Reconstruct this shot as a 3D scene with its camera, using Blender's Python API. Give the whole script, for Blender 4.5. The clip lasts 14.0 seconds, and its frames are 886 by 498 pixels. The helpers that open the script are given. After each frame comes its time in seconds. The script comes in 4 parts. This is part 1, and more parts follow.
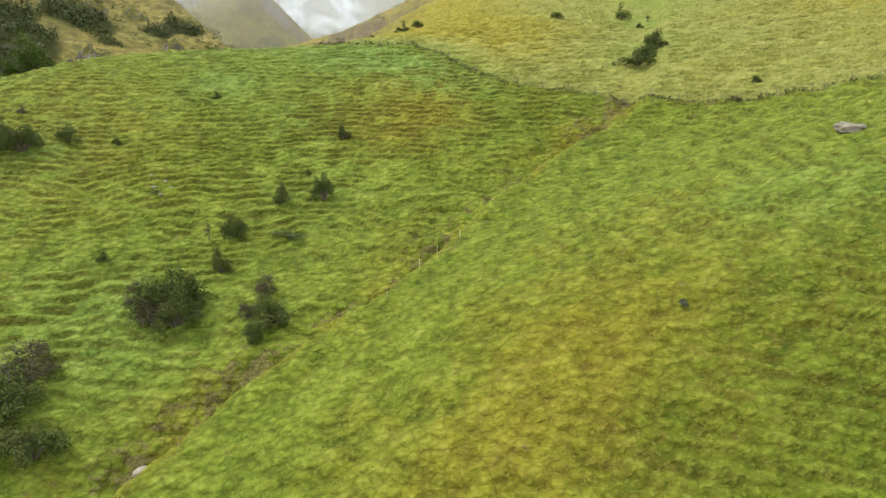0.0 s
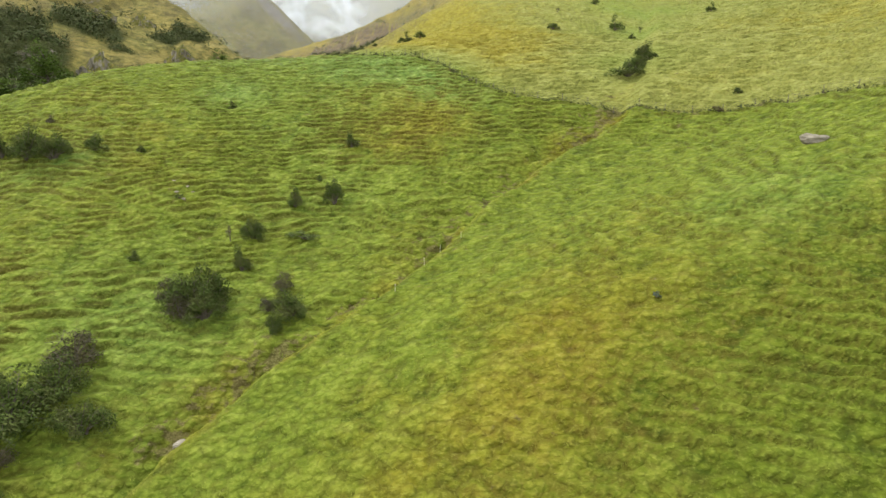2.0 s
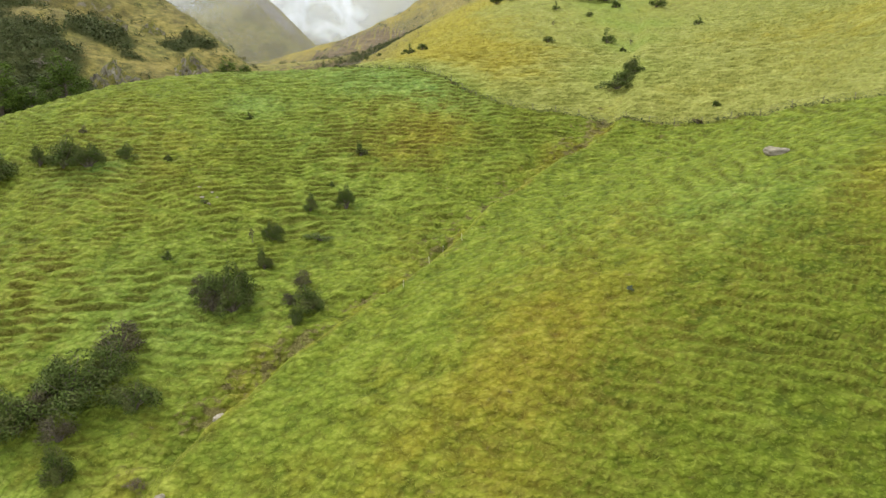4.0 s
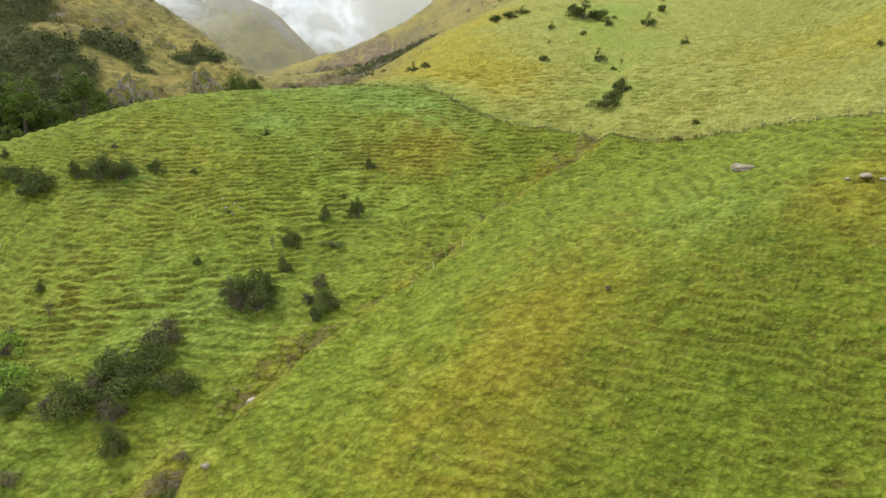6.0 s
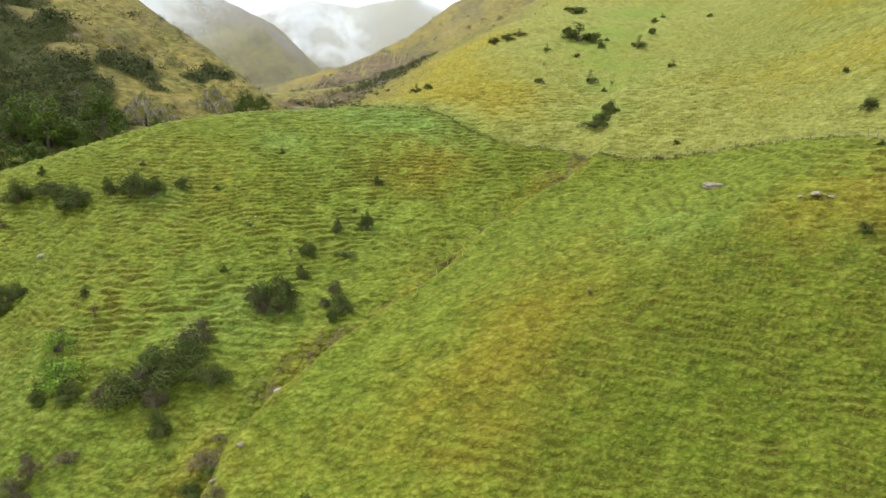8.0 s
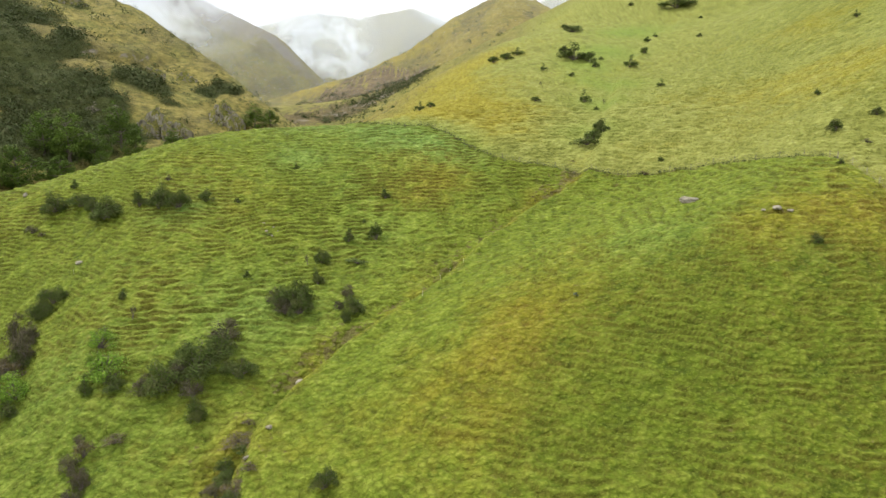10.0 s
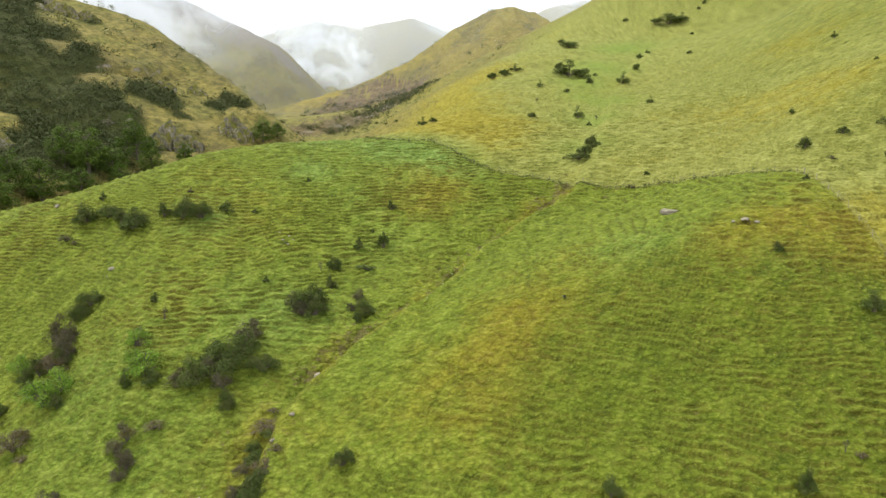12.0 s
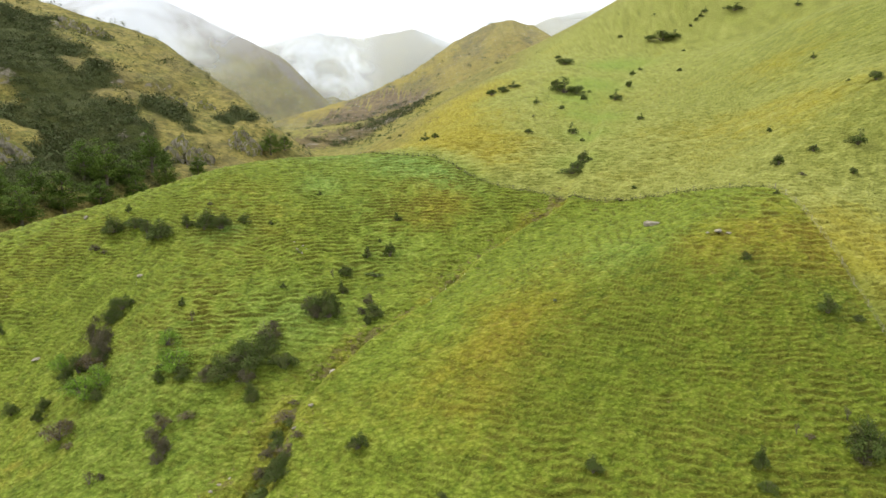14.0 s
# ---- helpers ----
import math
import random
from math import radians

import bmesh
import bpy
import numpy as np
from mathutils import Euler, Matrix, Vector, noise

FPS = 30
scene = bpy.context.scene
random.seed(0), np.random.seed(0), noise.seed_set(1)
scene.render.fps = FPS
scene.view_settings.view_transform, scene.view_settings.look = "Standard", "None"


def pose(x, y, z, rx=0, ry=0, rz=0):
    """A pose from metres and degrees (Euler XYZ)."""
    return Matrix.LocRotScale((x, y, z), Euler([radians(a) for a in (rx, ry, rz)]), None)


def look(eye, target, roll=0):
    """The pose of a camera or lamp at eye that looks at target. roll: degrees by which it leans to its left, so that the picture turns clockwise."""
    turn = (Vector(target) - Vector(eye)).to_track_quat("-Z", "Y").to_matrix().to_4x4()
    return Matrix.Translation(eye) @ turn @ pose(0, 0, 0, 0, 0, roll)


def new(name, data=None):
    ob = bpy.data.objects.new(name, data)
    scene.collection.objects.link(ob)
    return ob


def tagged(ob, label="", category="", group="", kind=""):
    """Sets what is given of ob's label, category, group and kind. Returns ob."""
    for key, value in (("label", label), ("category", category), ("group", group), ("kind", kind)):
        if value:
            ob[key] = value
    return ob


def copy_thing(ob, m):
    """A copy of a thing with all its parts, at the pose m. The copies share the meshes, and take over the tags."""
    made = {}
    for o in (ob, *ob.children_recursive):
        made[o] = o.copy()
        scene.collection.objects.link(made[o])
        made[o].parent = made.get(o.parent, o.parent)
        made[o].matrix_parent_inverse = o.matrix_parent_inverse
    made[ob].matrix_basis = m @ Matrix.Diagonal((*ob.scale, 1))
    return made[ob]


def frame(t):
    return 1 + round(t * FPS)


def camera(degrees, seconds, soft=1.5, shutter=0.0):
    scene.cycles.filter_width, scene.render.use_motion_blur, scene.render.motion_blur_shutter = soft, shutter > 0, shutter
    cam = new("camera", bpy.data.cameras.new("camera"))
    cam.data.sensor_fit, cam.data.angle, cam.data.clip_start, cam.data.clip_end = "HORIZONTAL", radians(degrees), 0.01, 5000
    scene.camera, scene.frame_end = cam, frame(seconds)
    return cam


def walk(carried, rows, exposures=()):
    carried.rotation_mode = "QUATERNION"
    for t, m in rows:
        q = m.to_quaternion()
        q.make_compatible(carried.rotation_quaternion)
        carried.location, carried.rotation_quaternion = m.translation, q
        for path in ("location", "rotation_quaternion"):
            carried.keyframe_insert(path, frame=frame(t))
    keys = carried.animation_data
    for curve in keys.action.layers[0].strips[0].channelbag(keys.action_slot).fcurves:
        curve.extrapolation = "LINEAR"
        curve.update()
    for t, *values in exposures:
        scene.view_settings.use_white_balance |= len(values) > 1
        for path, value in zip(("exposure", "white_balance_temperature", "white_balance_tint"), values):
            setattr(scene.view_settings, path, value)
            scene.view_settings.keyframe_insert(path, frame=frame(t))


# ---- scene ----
cam = camera(67.0, 14.0)
METRES, EYE, TILT, LEAN, TURN = 60.0, 40.0, -15.0, 0.0, 0.0
ROWS = [
    (0.0, 0.0, 0.0, 0.0, 0.0, 0.0, -0.0),
    (0.5, -0.0007, -0.0196, -0.0009, 0.02, 0.03, 0.01),
    (1.0, -0.0015, -0.0423, -0.0019, 0.03, 0.07, 0.01),
    (1.5, -0.0023, -0.0677, -0.0026, 0.03, 0.11, 0.02),
    (2.0, -0.0032, -0.0951, -0.0032, 0.03, 0.15, 0.02),
    (2.5, -0.0041, -0.1245, -0.0036, 0.05, 0.19, 0.03),
    (3.0, -0.005, -0.1552, -0.0041, 0.05, 0.22, 0.02),
    (5.5, -0.0111, -0.324, -0.008, 0.06, 0.58, -0.02),
    (6.0, -0.0121, -0.3601, -0.0094, 0.07, 0.89, -0.03),
    (6.5, -0.0132, -0.3973, -0.011, 0.07, 1.16, -0.03),
    (7.0, -0.0143, -0.4349, -0.0129, 0.08, 1.43, -0.04),
    (7.5, -0.0153, -0.4732, -0.0151, 0.08, 1.66, -0.04),
    (8.0, -0.0165, -0.5118, -0.0174, 0.09, 1.9, -0.05),
    (10.5, -0.023, -0.7085, -0.0289, 0.14, 2.87, -0.13),
    (11.0, -0.0246, -0.7486, -0.0309, 0.14, 3.03, -0.13),
    (11.5, -0.0261, -0.7891, -0.0331, 0.14, 3.19, -0.14),
    (12.0, -0.0277, -0.83, -0.0352, 0.14, 3.35, -0.14),
    (12.5, -0.0292, -0.8712, -0.0377, 0.15, 3.53, -0.15),
    (13.0, -0.0307, -0.9128, -0.0403, 0.15, 3.71, -0.15),
    (13.5, -0.0323, -0.9551, -0.0431, 0.15, 3.91, -0.15),
    (14.0, -0.0339, -0.9982, -0.046, 0.15, 4.11, -0.15),
]
walk(cam, [(t, pose(0, 0, EYE, TILT, LEAN, TURN) @ pose(METRES * x, METRES * y, METRES * z, 90 + pitch, roll, yaw)) for t, x, y, z, yaw, pitch, roll in ROWS])


# ---- light ----
world = bpy.data.worlds.new("overcast_sky")
scene.world = world
world.use_nodes = True
wn = world.node_tree
wn.nodes.clear()
sky = wn.nodes.new("ShaderNodeTexSky")
sky.sky_type, sky.sun_disc = "NISHITA", False
sky.sun_elevation, sky.sun_rotation = radians(52), radians(-62)
sky.air_density, sky.dust_density = 1.0, 4.0
cloud_mix = wn.nodes.new("ShaderNodeMixRGB")
cloud_mix.inputs[0].default_value = 0.86
cloud_mix.inputs[2].default_value = (11.2, 11.2, 11.3, 1)
back = wn.nodes.new("ShaderNodeBackground")
back.inputs[1].default_value = 0.085
out = wn.nodes.new("ShaderNodeOutputWorld")
wn.links.new(sky.outputs[0], cloud_mix.inputs[1])
wn.links.new(cloud_mix.outputs[0], back.inputs[0])
wn.links.new(back.outputs[0], out.inputs[0])

sun = new("sun", bpy.data.lights.new("sun", "SUN"))
sun.data.energy, sun.data.angle, sun.data.color = 1.5, radians(16), (1.0, 0.96, 0.88)
sun.matrix_world = look((0, 0, 0), (0.62, -0.33, -0.9))
scene.view_settings.exposure = 0.92


# ---- materials ----
TERRACE = 0.52  # height from one sheep terrace to the next
class Nodes:
    """A material's node tree, written line by line."""

    def __init__(self, name):
        self.mat = bpy.data.materials.new(name)
        self.mat.use_nodes = True
        self.tree = self.mat.node_tree
        self.tree.nodes.clear()
        self.out = self.tree.nodes.new("ShaderNodeOutputMaterial")

    def add(self, kind, inputs=(), **settings):
        node = self.tree.nodes.new("ShaderNode" + kind)
        for key, value in settings.items():
            setattr(node, key, value)
        for key, value in dict(inputs).items():
            if isinstance(value, bpy.types.NodeSocket):
                self.tree.links.new(value, node.inputs[key])
            else:
                node.inputs[key].default_value = value
        return node

    def noise(self, where, scale, detail=4.0, rough=0.6):
        return self.add("TexNoise", {"Vector": where, "Scale": scale, "Detail": detail, "Roughness": rough}).outputs["Fac"]

    def ramp(self, fac, stops):
        node = self.add("ValToRGB", {"Fac": fac})
        while len(node.color_ramp.elements) < len(stops):
            node.color_ramp.elements.new(0.5)
        for e, (at, colour) in zip(node.color_ramp.elements, stops):
            e.position, e.color = at, (*colour, 1)
        return node.outputs["Color"]

    def band(self, fac, low, high):
        return self.add("MapRange", {0: fac, 1: low, 2: high, 3: 0.0, 4: 1.0}, interpolation_type="SMOOTHSTEP").outputs[0]

    def sum(self, a, b, how="MULTIPLY"):
        return self.add("Math", {0: a, 1: b}, operation=how).outputs[0]

    def mix(self, fac, a, b, how="MIX"):
        as_colour = lambda c: (*c, 1) if isinstance(c, tuple) and len(c) == 3 else c
        return self.add("MixRGB", {0: fac, 1: as_colour(a), 2: as_colour(b)}, blend_type=how).outputs[0]

    def finish(self, colour, rough=0.8, bump=None, strength=0.5, distance=0.05, specular=0.2, **more):
        inputs = {"Base Color": colour, "Roughness": rough, "Specular IOR Level": specular}
        inputs.update(more)
        if bump is not None:
            inputs["Normal"] = self.add("Bump", {"Height": bump, "Strength": strength, "Distance": distance}).outputs[0]
        shader = self.add("BsdfPrincipled", inputs)
        self.tree.links.new(shader.outputs[0], self.out.inputs[0])
        return self.mat


def ground_material(name, blades=False):
    """Grazed hill pasture, with bare soil, drier tops, and the tussock and scree of the mountains, by the masks kept on the ground."""
    n = Nodes(name)
    at = n.add("NewGeometry").outputs["Position"]
    cover = n.add("Attribute", attribute_name="cover")
    split = n.add("SeparateColor", {0: cover.outputs["Color"]})
    dry, paddock, mountain = split.outputs[0], split.outputs[1], split.outputs[2]
    wear = n.add("Attribute", attribute_name="wear")
    split2 = n.add("SeparateColor", {0: wear.outputs["Color"]})
    soil, rock, lush = split2.outputs[0], split2.outputs[1], split2.outputs[2]
    ribs = n.add("SeparateColor", {0: n.add("Attribute", attribute_name="ribs").outputs["Color"]})
    riser, edge, hummock = ribs.outputs[0], ribs.outputs[1], ribs.outputs[2]
    deep = wear.outputs["Alpha"]
    flat = n.add("VectorMath", {0: at, 1: (1.0, 1.0, 1.6)}, operation="MULTIPLY").outputs[0]
    level = n.add("Attribute", attribute_name="level").outputs["Fac"]
    place = n.add("SeparateXYZ", {0: at})
    along = n.add("CombineXYZ", {0: n.sum(place.outputs[0], 0.55), 1: n.sum(place.outputs[1], 0.55), 2: n.sum(level, 2.4)}).outputs[0]
    broad, mid, tiny = n.noise(flat, 0.05, 3), n.noise(flat, 0.30, 4), n.noise(flat, 6.0, 3, 0.65)
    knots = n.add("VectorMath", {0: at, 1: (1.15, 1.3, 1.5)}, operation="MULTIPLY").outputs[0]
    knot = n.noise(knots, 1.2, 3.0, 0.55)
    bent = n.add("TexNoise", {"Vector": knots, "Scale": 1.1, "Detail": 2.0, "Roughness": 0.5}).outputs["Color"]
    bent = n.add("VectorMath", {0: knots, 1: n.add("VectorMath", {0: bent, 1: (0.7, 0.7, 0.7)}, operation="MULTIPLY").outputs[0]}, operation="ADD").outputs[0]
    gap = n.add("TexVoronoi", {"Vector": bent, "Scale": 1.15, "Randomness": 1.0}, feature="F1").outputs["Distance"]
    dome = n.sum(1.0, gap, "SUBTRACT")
    fine, wisp, thatch = n.noise(along, 1.5, 4, 0.6), n.noise(flat, 3.4, 3, 0.6), n.noise(flat, 0.62, 4, 0.6)
    own = n.noise(flat, 1.3, 3, 0.55)
    # hummock makes hollows darker and tops lighter: relief shading put into the grass tone
    tone = n.sum(n.sum(n.sum(fine, 0.30), n.sum(knot, 0.24), "ADD"), n.sum(n.sum(own, 0.20), n.sum(hummock, 0.26), "ADD"), "ADD")
    green = n.ramp(tone, [(0.34, (0.046, 0.074, 0.006)), (0.46, (0.104, 0.142, 0.012)), (0.55, (0.150, 0.194, 0.020)), (0.68, (0.225, 0.270, 0.042))])
    straw = n.ramp(tone, [(0.34, (0.078, 0.068, 0.006)), (0.46, (0.142, 0.134, 0.009)), (0.55, (0.198, 0.184, 0.016)), (0.68, (0.280, 0.258, 0.038))])
    far_green = n.ramp(tone, [(0.34, (0.140, 0.150, 0.032)), (0.46, (0.194, 0.208, 0.046)), (0.55, (0.238, 0.252, 0.062)), (0.68, (0.31, 0.318, 0.092))])
    far_straw = n.ramp(tone, [(0.32, (0.165, 0.145, 0.016)), (0.46, (0.220, 0.198, 0.022)), (0.55, (0.268, 0.244, 0.032)), (0.70, (0.34, 0.315, 0.060))])
    dryness = n.sum(dry, n.sum(n.band(mid, 0.42, 0.64), 0.30), "ADD")
    dryness = n.sum(dryness, n.sum(n.band(broad, 0.43, 0.62), 0.28), "ADD")
    ragged = n.band(n.noise(flat, 0.9, 5, 0.65), 0.22, 0.50)
    grass = n.mix(n.band(dryness, 0.20, 1.30), green, straw)
    grass = n.mix(paddock, grass, n.mix(n.band(dryness, 0.35, 1.35), far_green, far_straw))
    lusher = n.mix(paddock, n.ramp(tone, [(0.36, (0.058, 0.108, 0.018)), (0.50, (0.125, 0.210, 0.040)), (0.66, (0.225, 0.315, 0.085))]), (0.160, 0.232, 0.036))
    grass = n.mix(n.sum(lush, 0.85), grass, lusher)
    deeper = n.ramp(tone, [(0.35, (0.038, 0.058, 0.005)), (0.50, (0.078, 0.110, 0.007)), (0.68, (0.145, 0.176, 0.020))])
    grass = n.mix(n.sum(deep, 0.78), grass, deeper)
    rough = n.sum(1.0, n.sum(paddock, 0.65), "SUBTRACT")
    grass = n.mix(n.sum(n.sum(n.band(n.sum(thatch, n.sum(soil, 0.16), "ADD"), 0.53, 0.68), 0.30), rough), grass, n.mix(dry, (0.105, 0.092, 0.010), (0.160, 0.105, 0.014)))
    # under: dead thatch plus painted shade in the gaps between tussocks
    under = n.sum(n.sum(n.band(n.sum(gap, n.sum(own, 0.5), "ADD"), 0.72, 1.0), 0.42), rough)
    # crown: tussock tops painted lighter, as highlights
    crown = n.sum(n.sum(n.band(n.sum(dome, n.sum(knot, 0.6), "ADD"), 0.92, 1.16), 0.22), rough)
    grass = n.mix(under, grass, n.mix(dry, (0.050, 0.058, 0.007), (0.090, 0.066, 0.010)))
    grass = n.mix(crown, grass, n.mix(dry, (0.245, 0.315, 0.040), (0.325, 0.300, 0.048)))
    # risers: bare soil and dead grass, with their shade painted into the same dark colour
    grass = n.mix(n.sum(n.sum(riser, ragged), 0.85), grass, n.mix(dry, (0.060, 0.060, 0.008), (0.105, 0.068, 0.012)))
    # tread edges and gully lip painted lighter, as bright crests
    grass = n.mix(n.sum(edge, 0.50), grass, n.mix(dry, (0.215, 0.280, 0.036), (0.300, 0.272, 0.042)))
    grass = n.mix(n.sum(n.sum(n.band(wisp, 0.52, 0.68), 0.26), rough), grass, n.mix(dry, (0.28, 0.34, 0.056), (0.34, 0.315, 0.066)))
    if blades:
        island = n.add("NewGeometry").outputs["Random Per Island"]
        pale = n.mix(n.sum(deep, 0.7), n.mix(dry, (0.28, 0.34, 0.052), (0.35, 0.325, 0.066)), (0.20, 0.24, 0.034))
        grass = n.mix(n.sum(n.band(island, 0.4, 1.0), 0.6), grass, pale)
    clump = n.noise(flat, 0.30, 8, 0.72)
    tussock = n.ramp(clump, [(0.34, (0.062, 0.062, 0.018)), (0.45, (0.150, 0.136, 0.036)), (0.55, (0.235, 0.200, 0.056)), (0.70, (0.310, 0.270, 0.090))])
    tussock = n.mix(n.sum(n.band(n.noise(flat, 0.05, 6, 0.65), 0.46, 0.62), 0.60), tussock, n.ramp(clump, [(0.36, (0.060, 0.072, 0.018)), (0.60, (0.185, 0.190, 0.048))]))
    tussock = n.mix(n.sum(n.band(n.noise(flat, 0.14, 7, 0.7), 0.50, 0.60), 0.45), tussock, (0.095, 0.088, 0.028))
    slopes = n.noise(n.add("VectorMath", {0: at, 1: (1.0, 0.5, 0.6)}, operation="MULTIPLY").outputs[0], 0.022, 9, 0.68)
    tussock = n.mix(n.sum(n.band(slopes, 0.54, 0.42), 0.45), tussock, (0.088, 0.076, 0.036))
    tussock = n.mix(n.sum(n.sum(lush, mountain), n.sum(n.band(slopes, 0.38, 0.54), 0.85)), tussock, n.ramp(n.noise(flat, 0.12, 6, 0.65), [(0.35, (0.170, 0.150, 0.026)), (0.65, (0.290, 0.215, 0.034))]))
    tussock = n.mix(n.sum(cover.outputs["Alpha"], 0.9), tussock, (0.044, 0.056, 0.016))
    grass = n.mix(mountain, grass, tussock)
    earth = n.ramp(tiny, [(0.3, (0.048, 0.040, 0.014)), (0.5, (0.108, 0.090, 0.036)), (0.72, (0.22, 0.185, 0.088))])
    heath = n.ramp(n.noise(flat, 0.13, 7, 0.7), [(0.34, (0.060, 0.046, 0.026)), (0.52, (0.120, 0.088, 0.052)), (0.68, (0.185, 0.140, 0.062))])
    bare = n.band(n.sum(soil, n.sum(n.sum(n.sum(thatch, own, "ADD"), 1.0, "SUBTRACT"), 2.0), "ADD"), 0.50, 0.80)
    ground = n.mix(n.sum(bare, n.mix(mountain, (0.72, 0.72, 0.72), (0.9, 0.9, 0.9))), grass, n.mix(mountain, earth, heath))
    stone = n.ramp(n.noise(flat, 0.25, 8, 0.7), [(0.3, (0.075, 0.066, 0.050)), (0.5, (0.175, 0.155, 0.118)), (0.75, (0.30, 0.275, 0.22))])
    ground = n.mix(n.band(n.sum(rock, n.sum(n.sum(n.noise(flat, 0.2, 6, 0.7), 0.5, "SUBTRACT"), 1.2), "ADD"), 0.4, 0.6), ground, stone)
    relief = n.sum(n.sum(n.sum(fine, 0.2), n.sum(wisp, 0.30), "ADD"), n.sum(n.sum(dome, 0.95), n.sum(knot, 0.6), "ADD"), "ADD")
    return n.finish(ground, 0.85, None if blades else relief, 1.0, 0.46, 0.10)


def leaf_material(name, dark, light, dead):
    n = Nodes(name)
    dark, light, dead = (tuple(0.72 * v for v in colour) for colour in (dark, light, dead))  # all three darkened evenly
    geo = n.add("NewGeometry")
    per_leaf, at = geo.outputs["Random Per Island"], geo.outputs["Position"]
    soft = tuple(0.5 * a + 0.5 * b for a, b in zip(dark, light))
    colour = n.ramp(per_leaf, [(0.0, dark), (0.45, soft), (0.9, light), (1.0, dead)])
    patch = n.band(n.noise(at, 0.7, 3), 0.46, 0.62)
    colour = n.mix(n.sum(patch, 0.55), colour, dead)
    own = n.add("ObjectInfo").outputs["Random"]
    colour = n.mix(n.sum(own, 0.45), colour, dark)
    stand = n.noise(at, 0.22, 3, 0.6)
    colour = n.mix(n.sum(n.band(stand, 0.50, 0.64), 0.35), colour, tuple(1.2 * v for v in light))
    return n.finish(colour, 0.75, None, specular=0.08)


def bark_material():
    n = Nodes("bark")
    at = n.add("NewGeometry").outputs["Position"]
    grain = n.noise(n.add("VectorMath", {0: at, 1: (9.0, 9.0, 2.0)}, operation="MULTIPLY").outputs[0], 1.5, 6)
    return n.finish(n.ramp(grain, [(0.3, (0.05, 0.04, 0.03)), (0.7, (0.20, 0.17, 0.14))]), 0.9, grain, 0.7, 0.03)


def stone_material():
    n = Nodes("weathered_stone")
    at = n.add("NewGeometry").outputs["Position"]
    big, small = n.noise(at, 0.7, 6, 0.7), n.noise(at, 6.0, 5, 0.7)
    colour = n.ramp(big, [(0.28, (0.11, 0.098, 0.066)), (0.5, (0.27, 0.245, 0.185)), (0.7, (0.40, 0.37, 0.30))])
    colour = n.mix(n.sum(n.band(small, 0.55, 0.7), 0.5), colour, (0.16, 0.16, 0.10))
    return n.finish(colour, 0.9, n.sum(big, small, "ADD"), 0.8, 0.15)


def cliff_material():
    n = Nodes("mossy_cliff")
    geo = n.add("NewGeometry")
    at, up = geo.outputs["Position"], n.add("SeparateXYZ", {0: geo.outputs["Normal"]}).outputs[2]
    streaks = n.noise(n.add("VectorMath", {0: at, 1: (1.0, 1.0, 0.35)}, operation="MULTIPLY").outputs[0], 0.5, 8, 0.7)
    colour = n.ramp(streaks, [(0.3, (0.066, 0.060, 0.042)), (0.48, (0.190, 0.175, 0.132)), (0.66, (0.33, 0.31, 0.25))])
    moss = n.band(n.sum(up, n.sum(n.noise(at, 0.35, 6, 0.7), 0.9), "ADD"), 0.58, 0.80)
    colour = n.mix(moss, colour, n.ramp(n.noise(at, 1.2, 4), [(0.35, (0.07, 0.085, 0.016)), (0.65, (0.19, 0.17, 0.04))]))
    return n.finish(colour, 0.9, streaks, 0.9, 0.6)


def plain_material(name, colour, rough=0.7, metallic=0.0):
    n = Nodes(name)
    at = n.add("NewGeometry").outputs["Position"]
    grain = n.noise(at, 14.0, 4)
    shade = n.mix(n.band(grain, 0.3, 0.7), tuple(0.7 * c for c in colour), colour)
    return n.finish(shade, rough, grain, 0.3, 0.01, Metallic=metallic)


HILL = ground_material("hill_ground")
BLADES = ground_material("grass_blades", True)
LEAF_DARK = leaf_material("dark_foliage", (0.048, 0.076, 0.016), (0.140, 0.195, 0.045), (0.175, 0.170, 0.062))
LEAF_GREY = leaf_material("grey_foliage", (0.056, 0.056, 0.024), (0.138, 0.136, 0.060), (0.185, 0.150, 0.078))
LEAF_BROWN = leaf_material("dead_bracken", (0.080, 0.068, 0.022), (0.175, 0.145, 0.050), (0.22, 0.18, 0.075))
LEAF_BRIGHT = leaf_material("bright_foliage", (0.120, 0.230, 0.022), (0.290, 0.480, 0.060), (0.34, 0.44, 0.08))
LEAF_BLUE = leaf_material("thistle_foliage", (0.070, 0.100, 0.070), (0.150, 0.200, 0.150), (0.22, 0.24, 0.20))
LEAF_SCRUB = leaf_material("mountain_scrub", (0.050, 0.072, 0.024), (0.112, 0.142, 0.048), (0.160, 0.155, 0.068))
LEAF_TREE = leaf_material("valley_tree_foliage", (0.060, 0.110, 0.016), (0.160, 0.250, 0.038), (0.19, 0.25, 0.055))
BARK, STONE, CLIFF = bark_material(), stone_material(), cliff_material()
WOOD = plain_material("weathered_post", (0.17, 0.15, 0.12))
NEW_WIRE = plain_material("new_wire", (0.26, 0.26, 0.22), 0.5, 0.2)
PALE_WOOD = plain_material("bleached_post", (0.32, 0.29, 0.23))
WIRE = plain_material("galvanised_wire", (0.13, 0.13, 0.12), 0.5, 0.4)
PALE = plain_material("pale_plastic", (0.75, 0.73, 0.55), 0.5)


